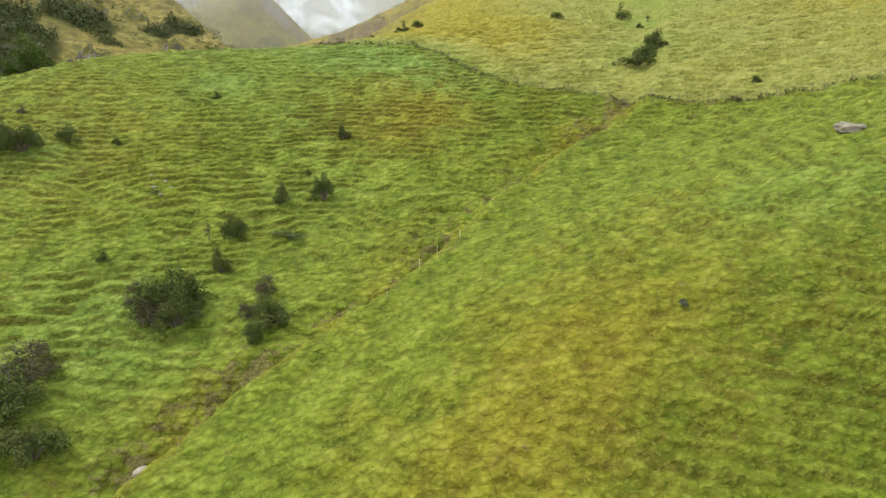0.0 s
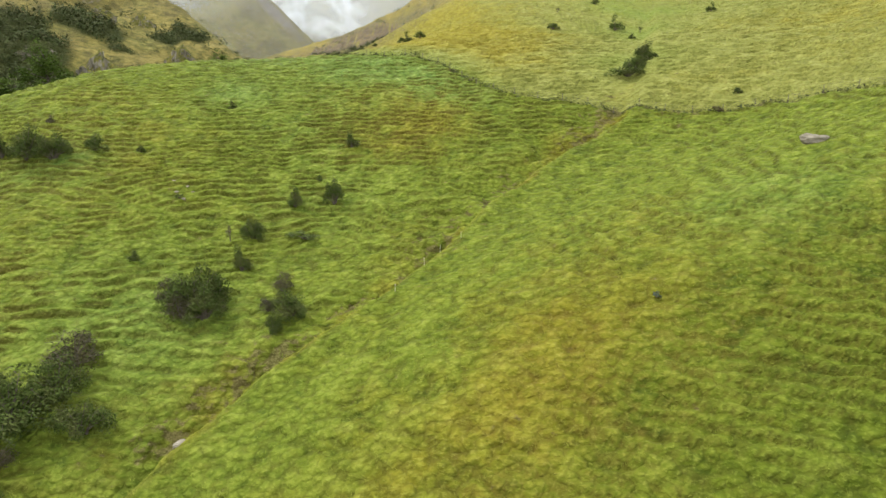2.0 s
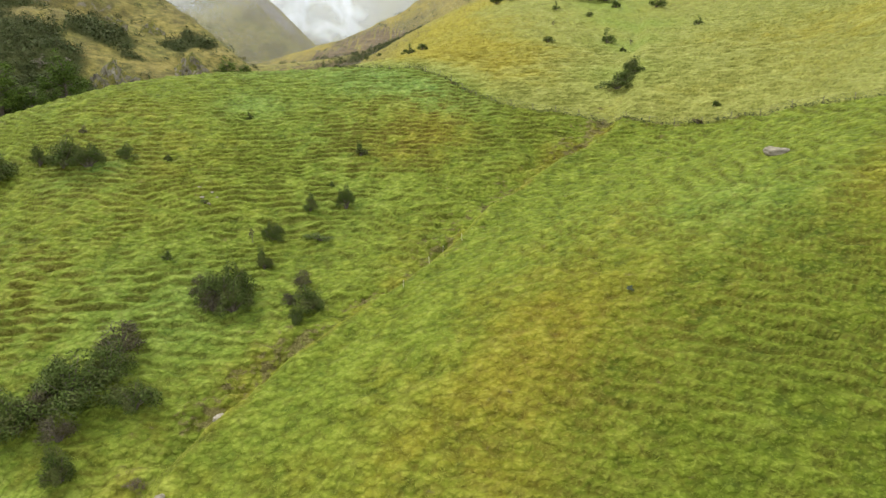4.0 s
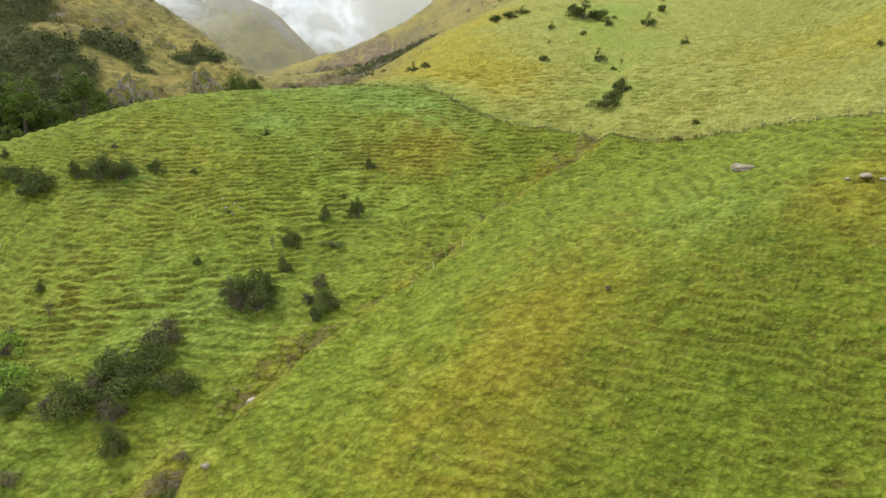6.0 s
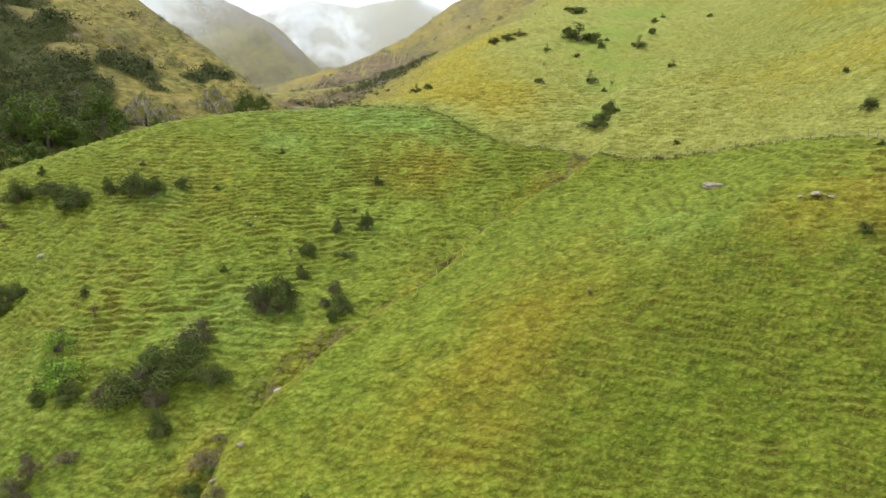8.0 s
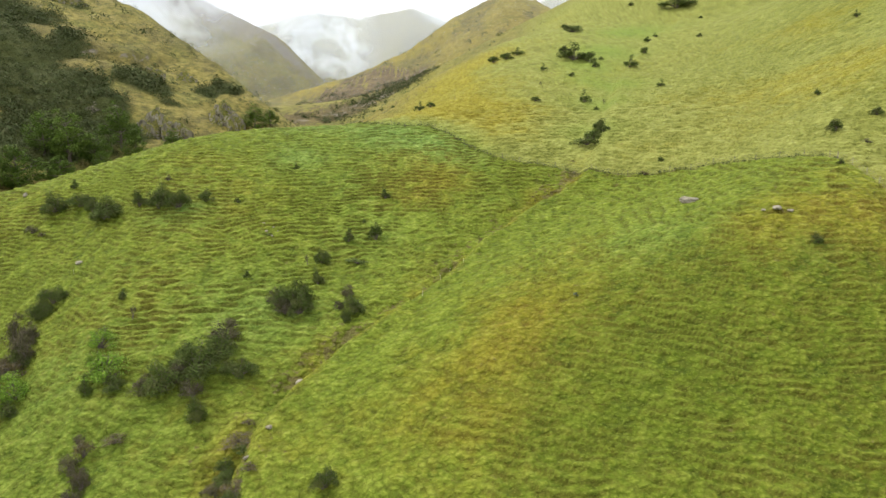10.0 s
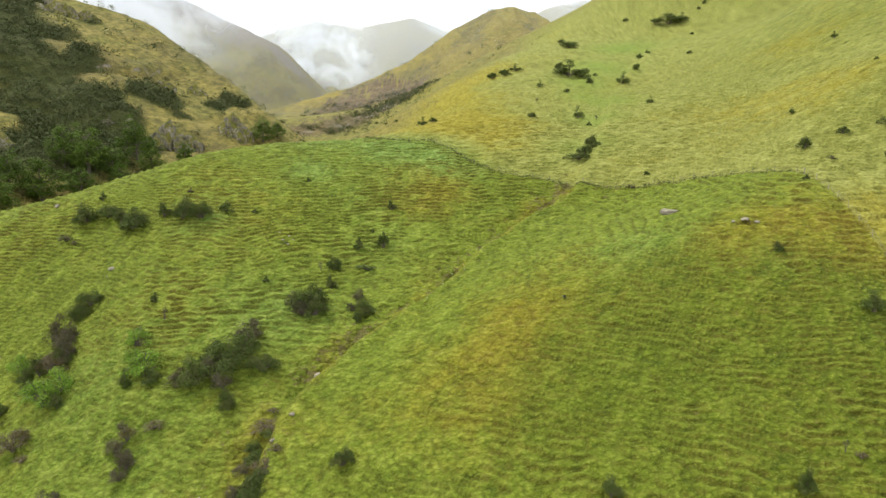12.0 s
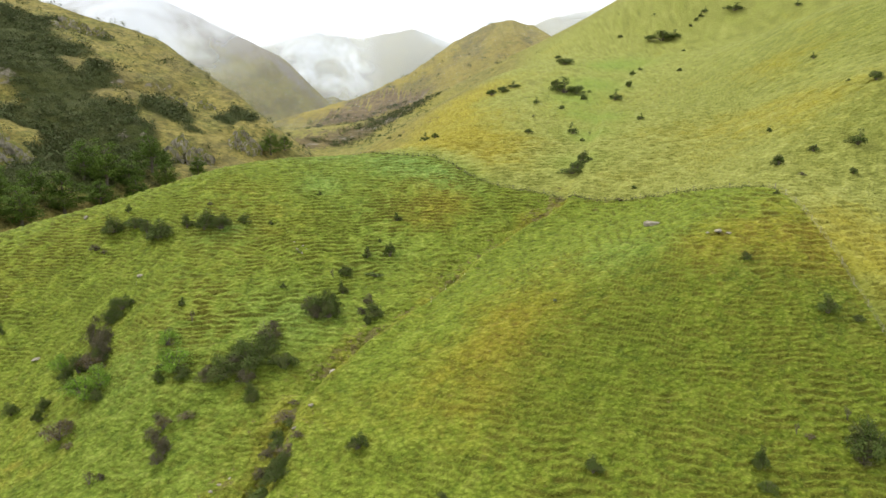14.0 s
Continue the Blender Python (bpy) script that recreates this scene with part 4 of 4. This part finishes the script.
def plant(rows, group):
    """Sets bushes on the ground: place, width, height and kind."""
    for x, y, wide, high, kind in rows:
        rng = random.Random(round(x * 31 + y * 7, 1))
        k = planted.get(kind, 0)
        planted[kind] = k + 1
        pattern = KINDS[kind][k % len(KINDS[kind])]
        stand = pose(x, y, height(x, y) - 0.04, rng.uniform(-5, 5), rng.uniform(-5, 5), rng.uniform(0, 360))
        if k < len(KINDS[kind]):
            ob = pattern
            ob.matrix_basis = stand @ Matrix.Diagonal((wide, wide, high, 1))
        else:
            was = pattern.scale
            ob = copy_thing(pattern, stand @ Matrix.Diagonal((wide / was.x, wide / was.y, high / was.z, 1)))
        tagged(ob, group=group)


for rows, group in ((THICKET, "bushes of the thicket by the gully"), (SPUR_BUSHES, "bushes scattered on the grassy spur"), (CREST_BUSHES, "bushes below the spur's crest"),
                    (LOWER_BUSHES, "bushes of the side gully"), (FOOT_BUSHES, "bushes at the foot of the spur"), (HILL_BUSHES, "bushes on the round hill"),
                    (PADDOCK_BUSHES, "bushes of the far paddock"), (RAVINE_BUSHES, "bushes of the far ravine"), (RIDGE_BUSHES, "bushes along the far ridge")):
    plant(rows, group)


# ---- rocks, cliffs, fence ----
def boulder(name, x, y, size, seed, label, sunk=0.25):
    rng = random.Random(seed)
    bm = bmesh.new()
    bmesh.ops.create_icosphere(bm, subdivisions=3, radius=0.5)
    shift = Vector((rng.uniform(0, 90), rng.uniform(0, 90), 0))
    for v in bm.verts:
        n = noise.cell(v.co * 2.3 + shift) * 0.22 + noise.noise(v.co * 1.9 + shift) * 0.3 + noise.noise(v.co * 6 + shift) * 0.1
        v.co *= 1 + n
        v.co.z = max(v.co.z, -0.3) if v.co.z < 0 else v.co.z * 0.85
        v.co = Vector((v.co.x * size[0], v.co.y * size[1], v.co.z * size[2]))
    mesh = bpy.data.meshes.new(name)
    bm.to_mesh(mesh)
    bm.free()
    mesh.materials.append(STONE)
    ob = new(name, mesh)
    ob.matrix_basis = pose(x, y, height(x, y) + size[2] * (0.3 - sunk), 0, 0, rng.uniform(0, 360))
    return tagged(ob, label, "rock", "loose rocks on the hillside")


ROCKS = [(33.8, 56.0, 2.8, 1.5, 1.3), (40.3, 43.8, 1.5, 1.0, 0.5), (-18.6, 36.7, 0.9, 1.3, 0.9), (-73.3, 52.3, 1.6, 0.9, 0.6), (-81.3, 87.6, 1.3, 1.0, 0.9), (-59.9, 65.1, 1.1, 0.8, 0.7),
         (-31.4, 71.8, 0.6, 0.4, 0.3), (-30.2, 70.6, 0.45, 0.4, 0.3), (-32.3, 73.6, 0.5, 0.4, 0.3), (-30.4, 72.8, 0.4, 0.3, 0.3), (-29.5, 71.9, 0.4, 0.3, 0.25), (-30.6, 19.2, 0.7, 0.5, 0.4),
         (-29.6, 20.1, 0.5, 0.4, 0.3), (-31.4, 18.2, 0.6, 0.4, 0.4), (-20.6, 28.7, 0.8, 0.6, 0.5), (-22.3, 25.6, 0.7, 0.5, 0.5), (41.6, 43.0, 0.8, 0.6, 0.4), (38.9, 44.5, 0.6, 0.5, 0.4)]
for i, (x, y, a, b, c) in enumerate(ROCKS):
    big = a > 1.5
    boulder("boulder" if big else "rock", x, y, (a, b, c), 40 + i, "large pale grey boulder lying in the grass" if big else "small weathered grey rock lying in the grass")


def cliff(x, y, wide, high, seed, lean=0.3):
    """A crag standing out of the spur's slope: ribbed buttresses with slanting tops, running back into the hill."""
    rng = random.Random(seed)
    thing = new("crag")
    thing.matrix_basis = pose(x, y, height(x, y), 0, 0, 22)
    for k, (aside, broad, tall, back) in enumerate(((0.0, 0.74, 1.0, 0.0), (-0.34, 0.5, 0.66, -0.10), (0.33, 0.52, 0.62, -0.06), (0.1, 0.4, 0.5, -0.2))):
        shift = Vector((rng.uniform(0, 50), rng.uniform(0, 50), rng.uniform(0, 50)))
        peak, w, h = rng.uniform(-0.22, -0.05), wide * broad * rng.uniform(0.9, 1.1), high * tall * rng.uniform(0.9, 1.1)
        points, faces, nu, nv = [], [], 22, 26
        for j in range(nv + 1):
            v = 1.6 * j / nv
            for i in range(nu + 1):
                u = i / nu - 0.5
                top = h * (1 - 1.25 * max(0.0, u - peak) ** 1.15 - 0.5 * max(0.0, peak - u)) + 0.12 * h * noise.noise(Vector((u * 6, 3, k)) + shift)
                edge = 0.45 * w * (2 * abs(u)) ** 3
                if v <= 1:
                    p = Vector((u * w, lean * top * v + edge, -0.4 * h + (top + 0.4 * h) * v))
                    rib = abs(noise.noise(Vector((u * 5.0, v * 1.4, 0)) + shift)) * 0.20 * w + abs(noise.noise(Vector((u * 11, v * 4, 9)) + shift)) * 0.09 * w
                    p.y += rib * min(1, 3 * (1 - v) + 0.1)
                else:
                    f = (v - 1) / 0.6
                    p = Vector((u * w, lean * top + edge + f * 0.9 * w, top + (0.04 - 0.14 * f) * h))
                p += Vector((1, 0.6, 0.7)) * (noise.noise(p * 0.35 + shift) * 0.8 + noise.noise(p * 0.9 + shift) * 0.35)
                points.append(p + Vector((aside * wide, back * wide, 0)))
        for j in range(nv):
            for i in range(nu):
                a = j * (nu + 1) + i
                faces.append((a, a + 1, a + nu + 2, a + nu + 1))
        part("buttress", mesh_of("buttress", points, faces, CLIFF), thing)
    return tagged(thing, "grey rock crag with mossy ledges on the scrubby spur", "cliff", "crags of the scrubby spur")


for i, (x, y, w, h, lean) in enumerate([(-102, 205, 16, 12.5, 0.5), (-85, 224, 12, 10, 0.6), (-148, 160, 17, 13, 0.45), (-160, 156, 12, 10, 0.5), (-190, 290, 17, 8.5, 0.75), (-180, 300, 10, 6, 0.8), (-122, 246, 8, 5, 0.8), (-113, 259, 7, 5, 0.9)]):
    cliff(x, y, w, h, 70 + i, lean)


def along_line(line, step):
    places, left = [], 0.0
    for (ax, ay), (bx, by) in zip(line, line[1:]):
        length = math.hypot(bx - ax, by - ay)
        while left < length:
            f = left / length
            places.append((ax + (bx - ax) * f, ay + (by - ay) * f))
            left += step
        left -= length
    return places + [line[-1]]


def fence(line, label, wood=WOOD, metal=WIRE):
    """Posts with stretched wires along a line over the ground."""
    thing = new("fence")
    points, faces = [], []
    limb(points, faces, (0, 0, -0.4), (0, 0, 1.0), 0.045, 0.04, 7)
    post_mesh = mesh_of("post", points, faces, wood)
    places = along_line(line, 3.6)
    rng = random.Random(5)
    for i, (x, y) in enumerate(places):
        post = part("post", post_mesh, thing)
        big = 1.5 if i in (0, len(places) - 1) else 1.0
        post.matrix_basis = pose(x, y, height(x, y), rng.uniform(-3, 3), rng.uniform(-3, 3), rng.uniform(0, 90)) @ Matrix.Diagonal((big, big, 1.0 + 0.1 * (big - 1), 1))
    for up in (0.15, 0.3, 0.46, 0.62, 0.78, 0.95):
        points, faces = [], []
        ends = [(x, y, height(x, y) + up) for x, y in places]
        for a, b in zip(ends, ends[1:]):
            limb(points, faces, a, b, 0.007, 0.007, 3)
        part("wire", mesh_of("wire", points, faces, metal), thing)
    return tagged(thing, label, "fence", "fences of the paddocks")


fence(FENCE, "grey wooden post and wire fence along the saddle")
fence(FENCE_DOWN[:-1] + [(54.2, 14)], "pale post and wire fence running down the hill's flank", PALE_WOOD, NEW_WIRE)


def stake(x, y, lean):
    points, faces = [], []
    limb(points, faces, (0, 0, -0.2), (0, 0, 0.6), 0.02, 0.016, 6)
    limb(points, faces, (0, 0, 0.6), (0, 0, 0.7), 0.028, 0.02, 6)
    ob = new("marker_stake", mesh_of("marker_stake", points, faces, PALE))
    ob.matrix_basis = pose(x, y, height(x, y), lean, lean / 2, 0)
    return tagged(ob, "thin pale marker stake standing by the gully", "stake", "marker stakes by the gully")


for x, y, lean in ((-0.5, 54.9, 3), (-1.9, 52.5, -6), (-4.3, 48.6, 4), (1.5, 56.4, -3), (-59.5, 62.5, 5)):
    stake(x, y, lean)


# ---- trees of the valley and scrub of the spur ----
TREES = [tall_tree("tree", 800 + i, LEAF_TREE, "tall broad green tree in the valley below the crags") for i in range(3)]
VALLEY_TREES = [(-112.8, 160.5, 17, 15), (-104.8, 176.9, 15, 15), (-116.2, 140.6, 16, 13), (-120.2, 126.2, 15, 12), (-77, 232, 13, 10), (-119.4, 159.4, 13, 13), (-107.5, 165.1, 12, 10), (-124.8, 140, 14, 12),
                (-98, 172, 11, 9), (-131, 131, 15, 13), (-138, 138, 12, 11), (-128, 120, 13, 10), (-92, 186, 9, 8), (-73, 240, 9, 7), (-110, 150, 12, 9), (-103, 160, 10, 8), (-140, 124, 13, 11)]
for i, (x, y, wide, high) in enumerate(VALLEY_TREES):
    stand, pattern = pose(x, y, height(x, y) - 0.2, 0, 0, 77 * i), TREES[i % 3]
    if i < 3:
        pattern.matrix_basis = stand @ Matrix.Diagonal((wide, wide, high, 1))
    else:
        was = pattern.scale
        copy_thing(pattern, stand @ Matrix.Diagonal((wide / was.x, wide / was.y, high / was.z, 1)))


def leafy_clumps(name, spots, per, material, label, leafy=0.17):
    """Many shrubs too far off to count, as one mesh of leaf sprays lying over each shrub's round top. spots: x, y, z, width, height."""
    rs = np.random.RandomState(3)
    n = len(spots)
    way = rs.normal(size=(n, per, 3))
    way /= np.linalg.norm(way, axis=-1, keepdims=True)
    way[..., 2] = np.abs(way[..., 2])
    lobes = 1 + 0.28 * np.sin(3 * np.arctan2(way[..., 1], way[..., 0]) + rs.uniform(0, 6.3, (n, 1))) * (1 - way[..., 2])
    at = spots[:, None, :3] + way * (lobes * rs.uniform(0.72, 1.08, (n, per)))[..., None] * np.stack([spots[:, 3] / 2, spots[:, 3] / 2, spots[:, 4]], -1)[:, None]
    size = (spots[:, 3] * leafy)[:, None, None] * rs.uniform(0.6, 1.4, (n, per, 1))
    a, b = rs.normal(size=(n, per, 3)), rs.normal(size=(n, per, 3))
    a, b = a - 0.75 * way * (a * way).sum(-1, keepdims=True), b - 0.75 * way * (b * way).sum(-1, keepdims=True)
    a, b = a * size, b * size
    points = np.stack([at - a * 0.5, at + b * 0.5, at + a * 0.5], 2).reshape(-1, 3)
    k = np.arange(len(points)).reshape(-1, 3)
    mesh = bpy.data.meshes.new(name)
    mesh.vertices.add(len(points))
    mesh.vertices.foreach_set("co", points.ravel())
    mesh.loops.add(k.size)
    mesh.loops.foreach_set("vertex_index", k.ravel())
    mesh.polygons.add(len(k))
    mesh.polygons.foreach_set("loop_start", np.arange(0, k.size, 3))
    mesh.update(calc_edges=True)
    mesh.materials.append(material)
    return tagged(new(name, mesh), label, "scrub", kind="stuff")


def rank_spots(line):
    """Ungrazed grass in the shelter of a fence."""
    rs = np.random.RandomState(14)
    at = np.array(along_line(line, 0.3)) + rs.normal(0, 0.1, (len(along_line(line, 0.3)), 2))
    at = at[rs.rand(len(at)) < 0.85]
    wide = rs.uniform(0.35, 0.7, len(at))
    return np.stack([at[:, 0], at[:, 1], [height(a, b) - 0.05 for a, b in at], wide, wide * rs.uniform(0.6, 1.1, len(at))], -1)


def scrub_spots():
    rs = np.random.RandomState(11)
    x, y = rs.uniform(-330, -60, 66000), rs.uniform(95, 335, 66000)
    z, kind = land(x, y)
    keep = (kind == 1) & (rs.rand(len(x)) < 0.34 * np.clip(scrub_cover(x, y), 0.03, 1))
    x, y, z = x[keep], y[keep], z[keep]
    wide = rs.uniform(2.2, 6.0, len(x)) * (0.8 + 0.3 * bumps(x, y, 25, 94))
    return np.stack([x, y, z + far_relief(x, y, np.ones(len(x))) - 0.3, wide, wide * rs.uniform(0.5, 0.95, len(x))], -1)


def far_spots():
    """Shrubs dotted over the golden hill and the steep bank below it."""
    rs = np.random.RandomState(12)
    x, y = np.r_[rs.uniform(-140, 140, 9000), rs.uniform(-88, -4, 5000)], np.r_[rs.uniform(296, 720, 9000), rs.uniform(285, 390, 5000)]
    z, kind = land(x, y)
    bank = dark_bank(x, y)
    keep = (y + 0.5 * x > 265) & (kind != 1) & (rs.rand(len(x)) < 0.015 * np.clip(1 + 2 * bumps(x, y, 50, 95), 0, 3) + 0.6 * bank * np.clip(0.7 + bumps(x, y, 30, 96), 0, 1))
    wide = rs.uniform(2.5, 7.5, len(x)) * np.where(y < 450, 0.55, 1.0)
    return np.stack([x, y, z + far_relief(x, y, kind) - 0.3, wide, wide * 0.6], -1)[keep]


leafy_clumps("rank_grass", rank_spots(FENCE), 14, LEAF_SCRUB, "rank dark ungrazed grass along the fence wires", 0.34)
leafy_clumps("spur_scrub", scrub_spots(), 56, LEAF_SCRUB, "dense dark green scrub covering the steep spur", 0.145)
leafy_clumps("hill_scrub", far_spots(), 30, LEAF_SCRUB, "dark shrubs dotted over the far golden hill")


# ---- grass ----
def grass_tufts(count, blades):
    """Tufts of long grass on the near hills, thickest along the terraces, as one mesh of blades."""
    rs = np.random.RandomState(21)
    x, y = rs.uniform(-96, 92, count), -4 + 200 * rs.rand(count) ** 1.75
    z, kind = land(x, y)
    relief, tint, scarp = small_relief(x, y, z, kind)
    keep = (kind == 0) & (y < 190 - 60 * rs.rand(count)) & (rs.rand(count) < 0.22 + 0.7 * np.clip(tint[:, 0] * 1.4, 0, 1) + 0.4 * np.clip(bumps(x, y, 1.9, 97), 0, 1))
    x, y, z = x[keep], y[keep], (z + relief)[keep]
    n = len(x)
    eps = 0.7
    gx = (land(x + eps, y)[0] - land(x - eps, y)[0]) / (2 * eps)
    gy = (land(x, y + eps)[0] - land(x, y - eps)[0]) / (2 * eps)
    steep = np.hypot(gx, gy) + 1e-6
    down = np.stack([-gx / steep, -gy / steep], -1)[:, None]
    size = rs.uniform(0.16, 0.38, (n, 1)) * (1 + 0.35 * bumps(x, y, 5, 98))[:, None]
    foot = np.stack([x, y], -1)[:, None] + rs.normal(0, 0.16, (n, blades, 2))
    level = z[:, None] + (foot[..., 0] - x[:, None]) * gx[:, None] + (foot[..., 1] - y[:, None]) * gy[:, None]
    long = size * rs.uniform(0.6, 1.3, (n, blades))
    turn = rs.uniform(0, 2 * np.pi, (n, blades))
    lean = 0.35 * down + 0.8 * np.stack([np.cos(turn), np.sin(turn)], -1)
    tip = foot + lean * (long * rs.uniform(0.55, 1.0, (n, blades)))[..., None]
    side = np.stack([-np.sin(turn), np.cos(turn)], -1) * (rs.uniform(0.018, 0.042, (n, blades)))[..., None]
    points = np.zeros((n, blades, 3, 3))
    points[:, :, 0, :2], points[:, :, 1, :2], points[:, :, 2, :2] = foot - side, foot + side, tip
    points[:, :, 0, 2] = points[:, :, 1, 2] = level - 0.05
    points[:, :, 2, 2] = level + ((tip[..., 0] - foot[..., 0]) * gx[:, None] + (tip[..., 1] - foot[..., 1]) * gy[:, None]) * 0.7 + long * rs.uniform(0.35, 0.75, (n, blades))
    total = n * blades
    mesh = bpy.data.meshes.new("grass_tufts")
    mesh.vertices.add(total * 3)
    mesh.vertices.foreach_set("co", points.ravel())
    mesh.loops.add(total * 3)
    mesh.loops.foreach_set("vertex_index", np.arange(total * 3))
    mesh.polygons.add(total)
    mesh.polygons.foreach_set("loop_start", np.arange(0, total * 3, 3))
    cover, wear = covers(x, y, np.zeros(n, int), np.zeros(n), np.zeros(n))
    wear[:, 0] *= 0.4
    shade = np.concatenate([tint[keep] * (0.3, 0.6, 1.0), np.ones((n, 1))], -1)
    for name, values in (("cover", cover), ("wear", wear), ("ribs", shade)):
        mesh.attributes.new(name, "FLOAT_COLOR", "POINT").data.foreach_set("color", np.repeat(values, 3 * blades, 0).astype(np.float32).ravel())
    mesh.update(calc_edges=True)
    mesh.materials.append(BLADES)
    return tagged(new("grass_tufts", mesh), "tufts of long grazed grass along the sheep terraces", "grass", kind="stuff")


grass_tufts(185000, 5)


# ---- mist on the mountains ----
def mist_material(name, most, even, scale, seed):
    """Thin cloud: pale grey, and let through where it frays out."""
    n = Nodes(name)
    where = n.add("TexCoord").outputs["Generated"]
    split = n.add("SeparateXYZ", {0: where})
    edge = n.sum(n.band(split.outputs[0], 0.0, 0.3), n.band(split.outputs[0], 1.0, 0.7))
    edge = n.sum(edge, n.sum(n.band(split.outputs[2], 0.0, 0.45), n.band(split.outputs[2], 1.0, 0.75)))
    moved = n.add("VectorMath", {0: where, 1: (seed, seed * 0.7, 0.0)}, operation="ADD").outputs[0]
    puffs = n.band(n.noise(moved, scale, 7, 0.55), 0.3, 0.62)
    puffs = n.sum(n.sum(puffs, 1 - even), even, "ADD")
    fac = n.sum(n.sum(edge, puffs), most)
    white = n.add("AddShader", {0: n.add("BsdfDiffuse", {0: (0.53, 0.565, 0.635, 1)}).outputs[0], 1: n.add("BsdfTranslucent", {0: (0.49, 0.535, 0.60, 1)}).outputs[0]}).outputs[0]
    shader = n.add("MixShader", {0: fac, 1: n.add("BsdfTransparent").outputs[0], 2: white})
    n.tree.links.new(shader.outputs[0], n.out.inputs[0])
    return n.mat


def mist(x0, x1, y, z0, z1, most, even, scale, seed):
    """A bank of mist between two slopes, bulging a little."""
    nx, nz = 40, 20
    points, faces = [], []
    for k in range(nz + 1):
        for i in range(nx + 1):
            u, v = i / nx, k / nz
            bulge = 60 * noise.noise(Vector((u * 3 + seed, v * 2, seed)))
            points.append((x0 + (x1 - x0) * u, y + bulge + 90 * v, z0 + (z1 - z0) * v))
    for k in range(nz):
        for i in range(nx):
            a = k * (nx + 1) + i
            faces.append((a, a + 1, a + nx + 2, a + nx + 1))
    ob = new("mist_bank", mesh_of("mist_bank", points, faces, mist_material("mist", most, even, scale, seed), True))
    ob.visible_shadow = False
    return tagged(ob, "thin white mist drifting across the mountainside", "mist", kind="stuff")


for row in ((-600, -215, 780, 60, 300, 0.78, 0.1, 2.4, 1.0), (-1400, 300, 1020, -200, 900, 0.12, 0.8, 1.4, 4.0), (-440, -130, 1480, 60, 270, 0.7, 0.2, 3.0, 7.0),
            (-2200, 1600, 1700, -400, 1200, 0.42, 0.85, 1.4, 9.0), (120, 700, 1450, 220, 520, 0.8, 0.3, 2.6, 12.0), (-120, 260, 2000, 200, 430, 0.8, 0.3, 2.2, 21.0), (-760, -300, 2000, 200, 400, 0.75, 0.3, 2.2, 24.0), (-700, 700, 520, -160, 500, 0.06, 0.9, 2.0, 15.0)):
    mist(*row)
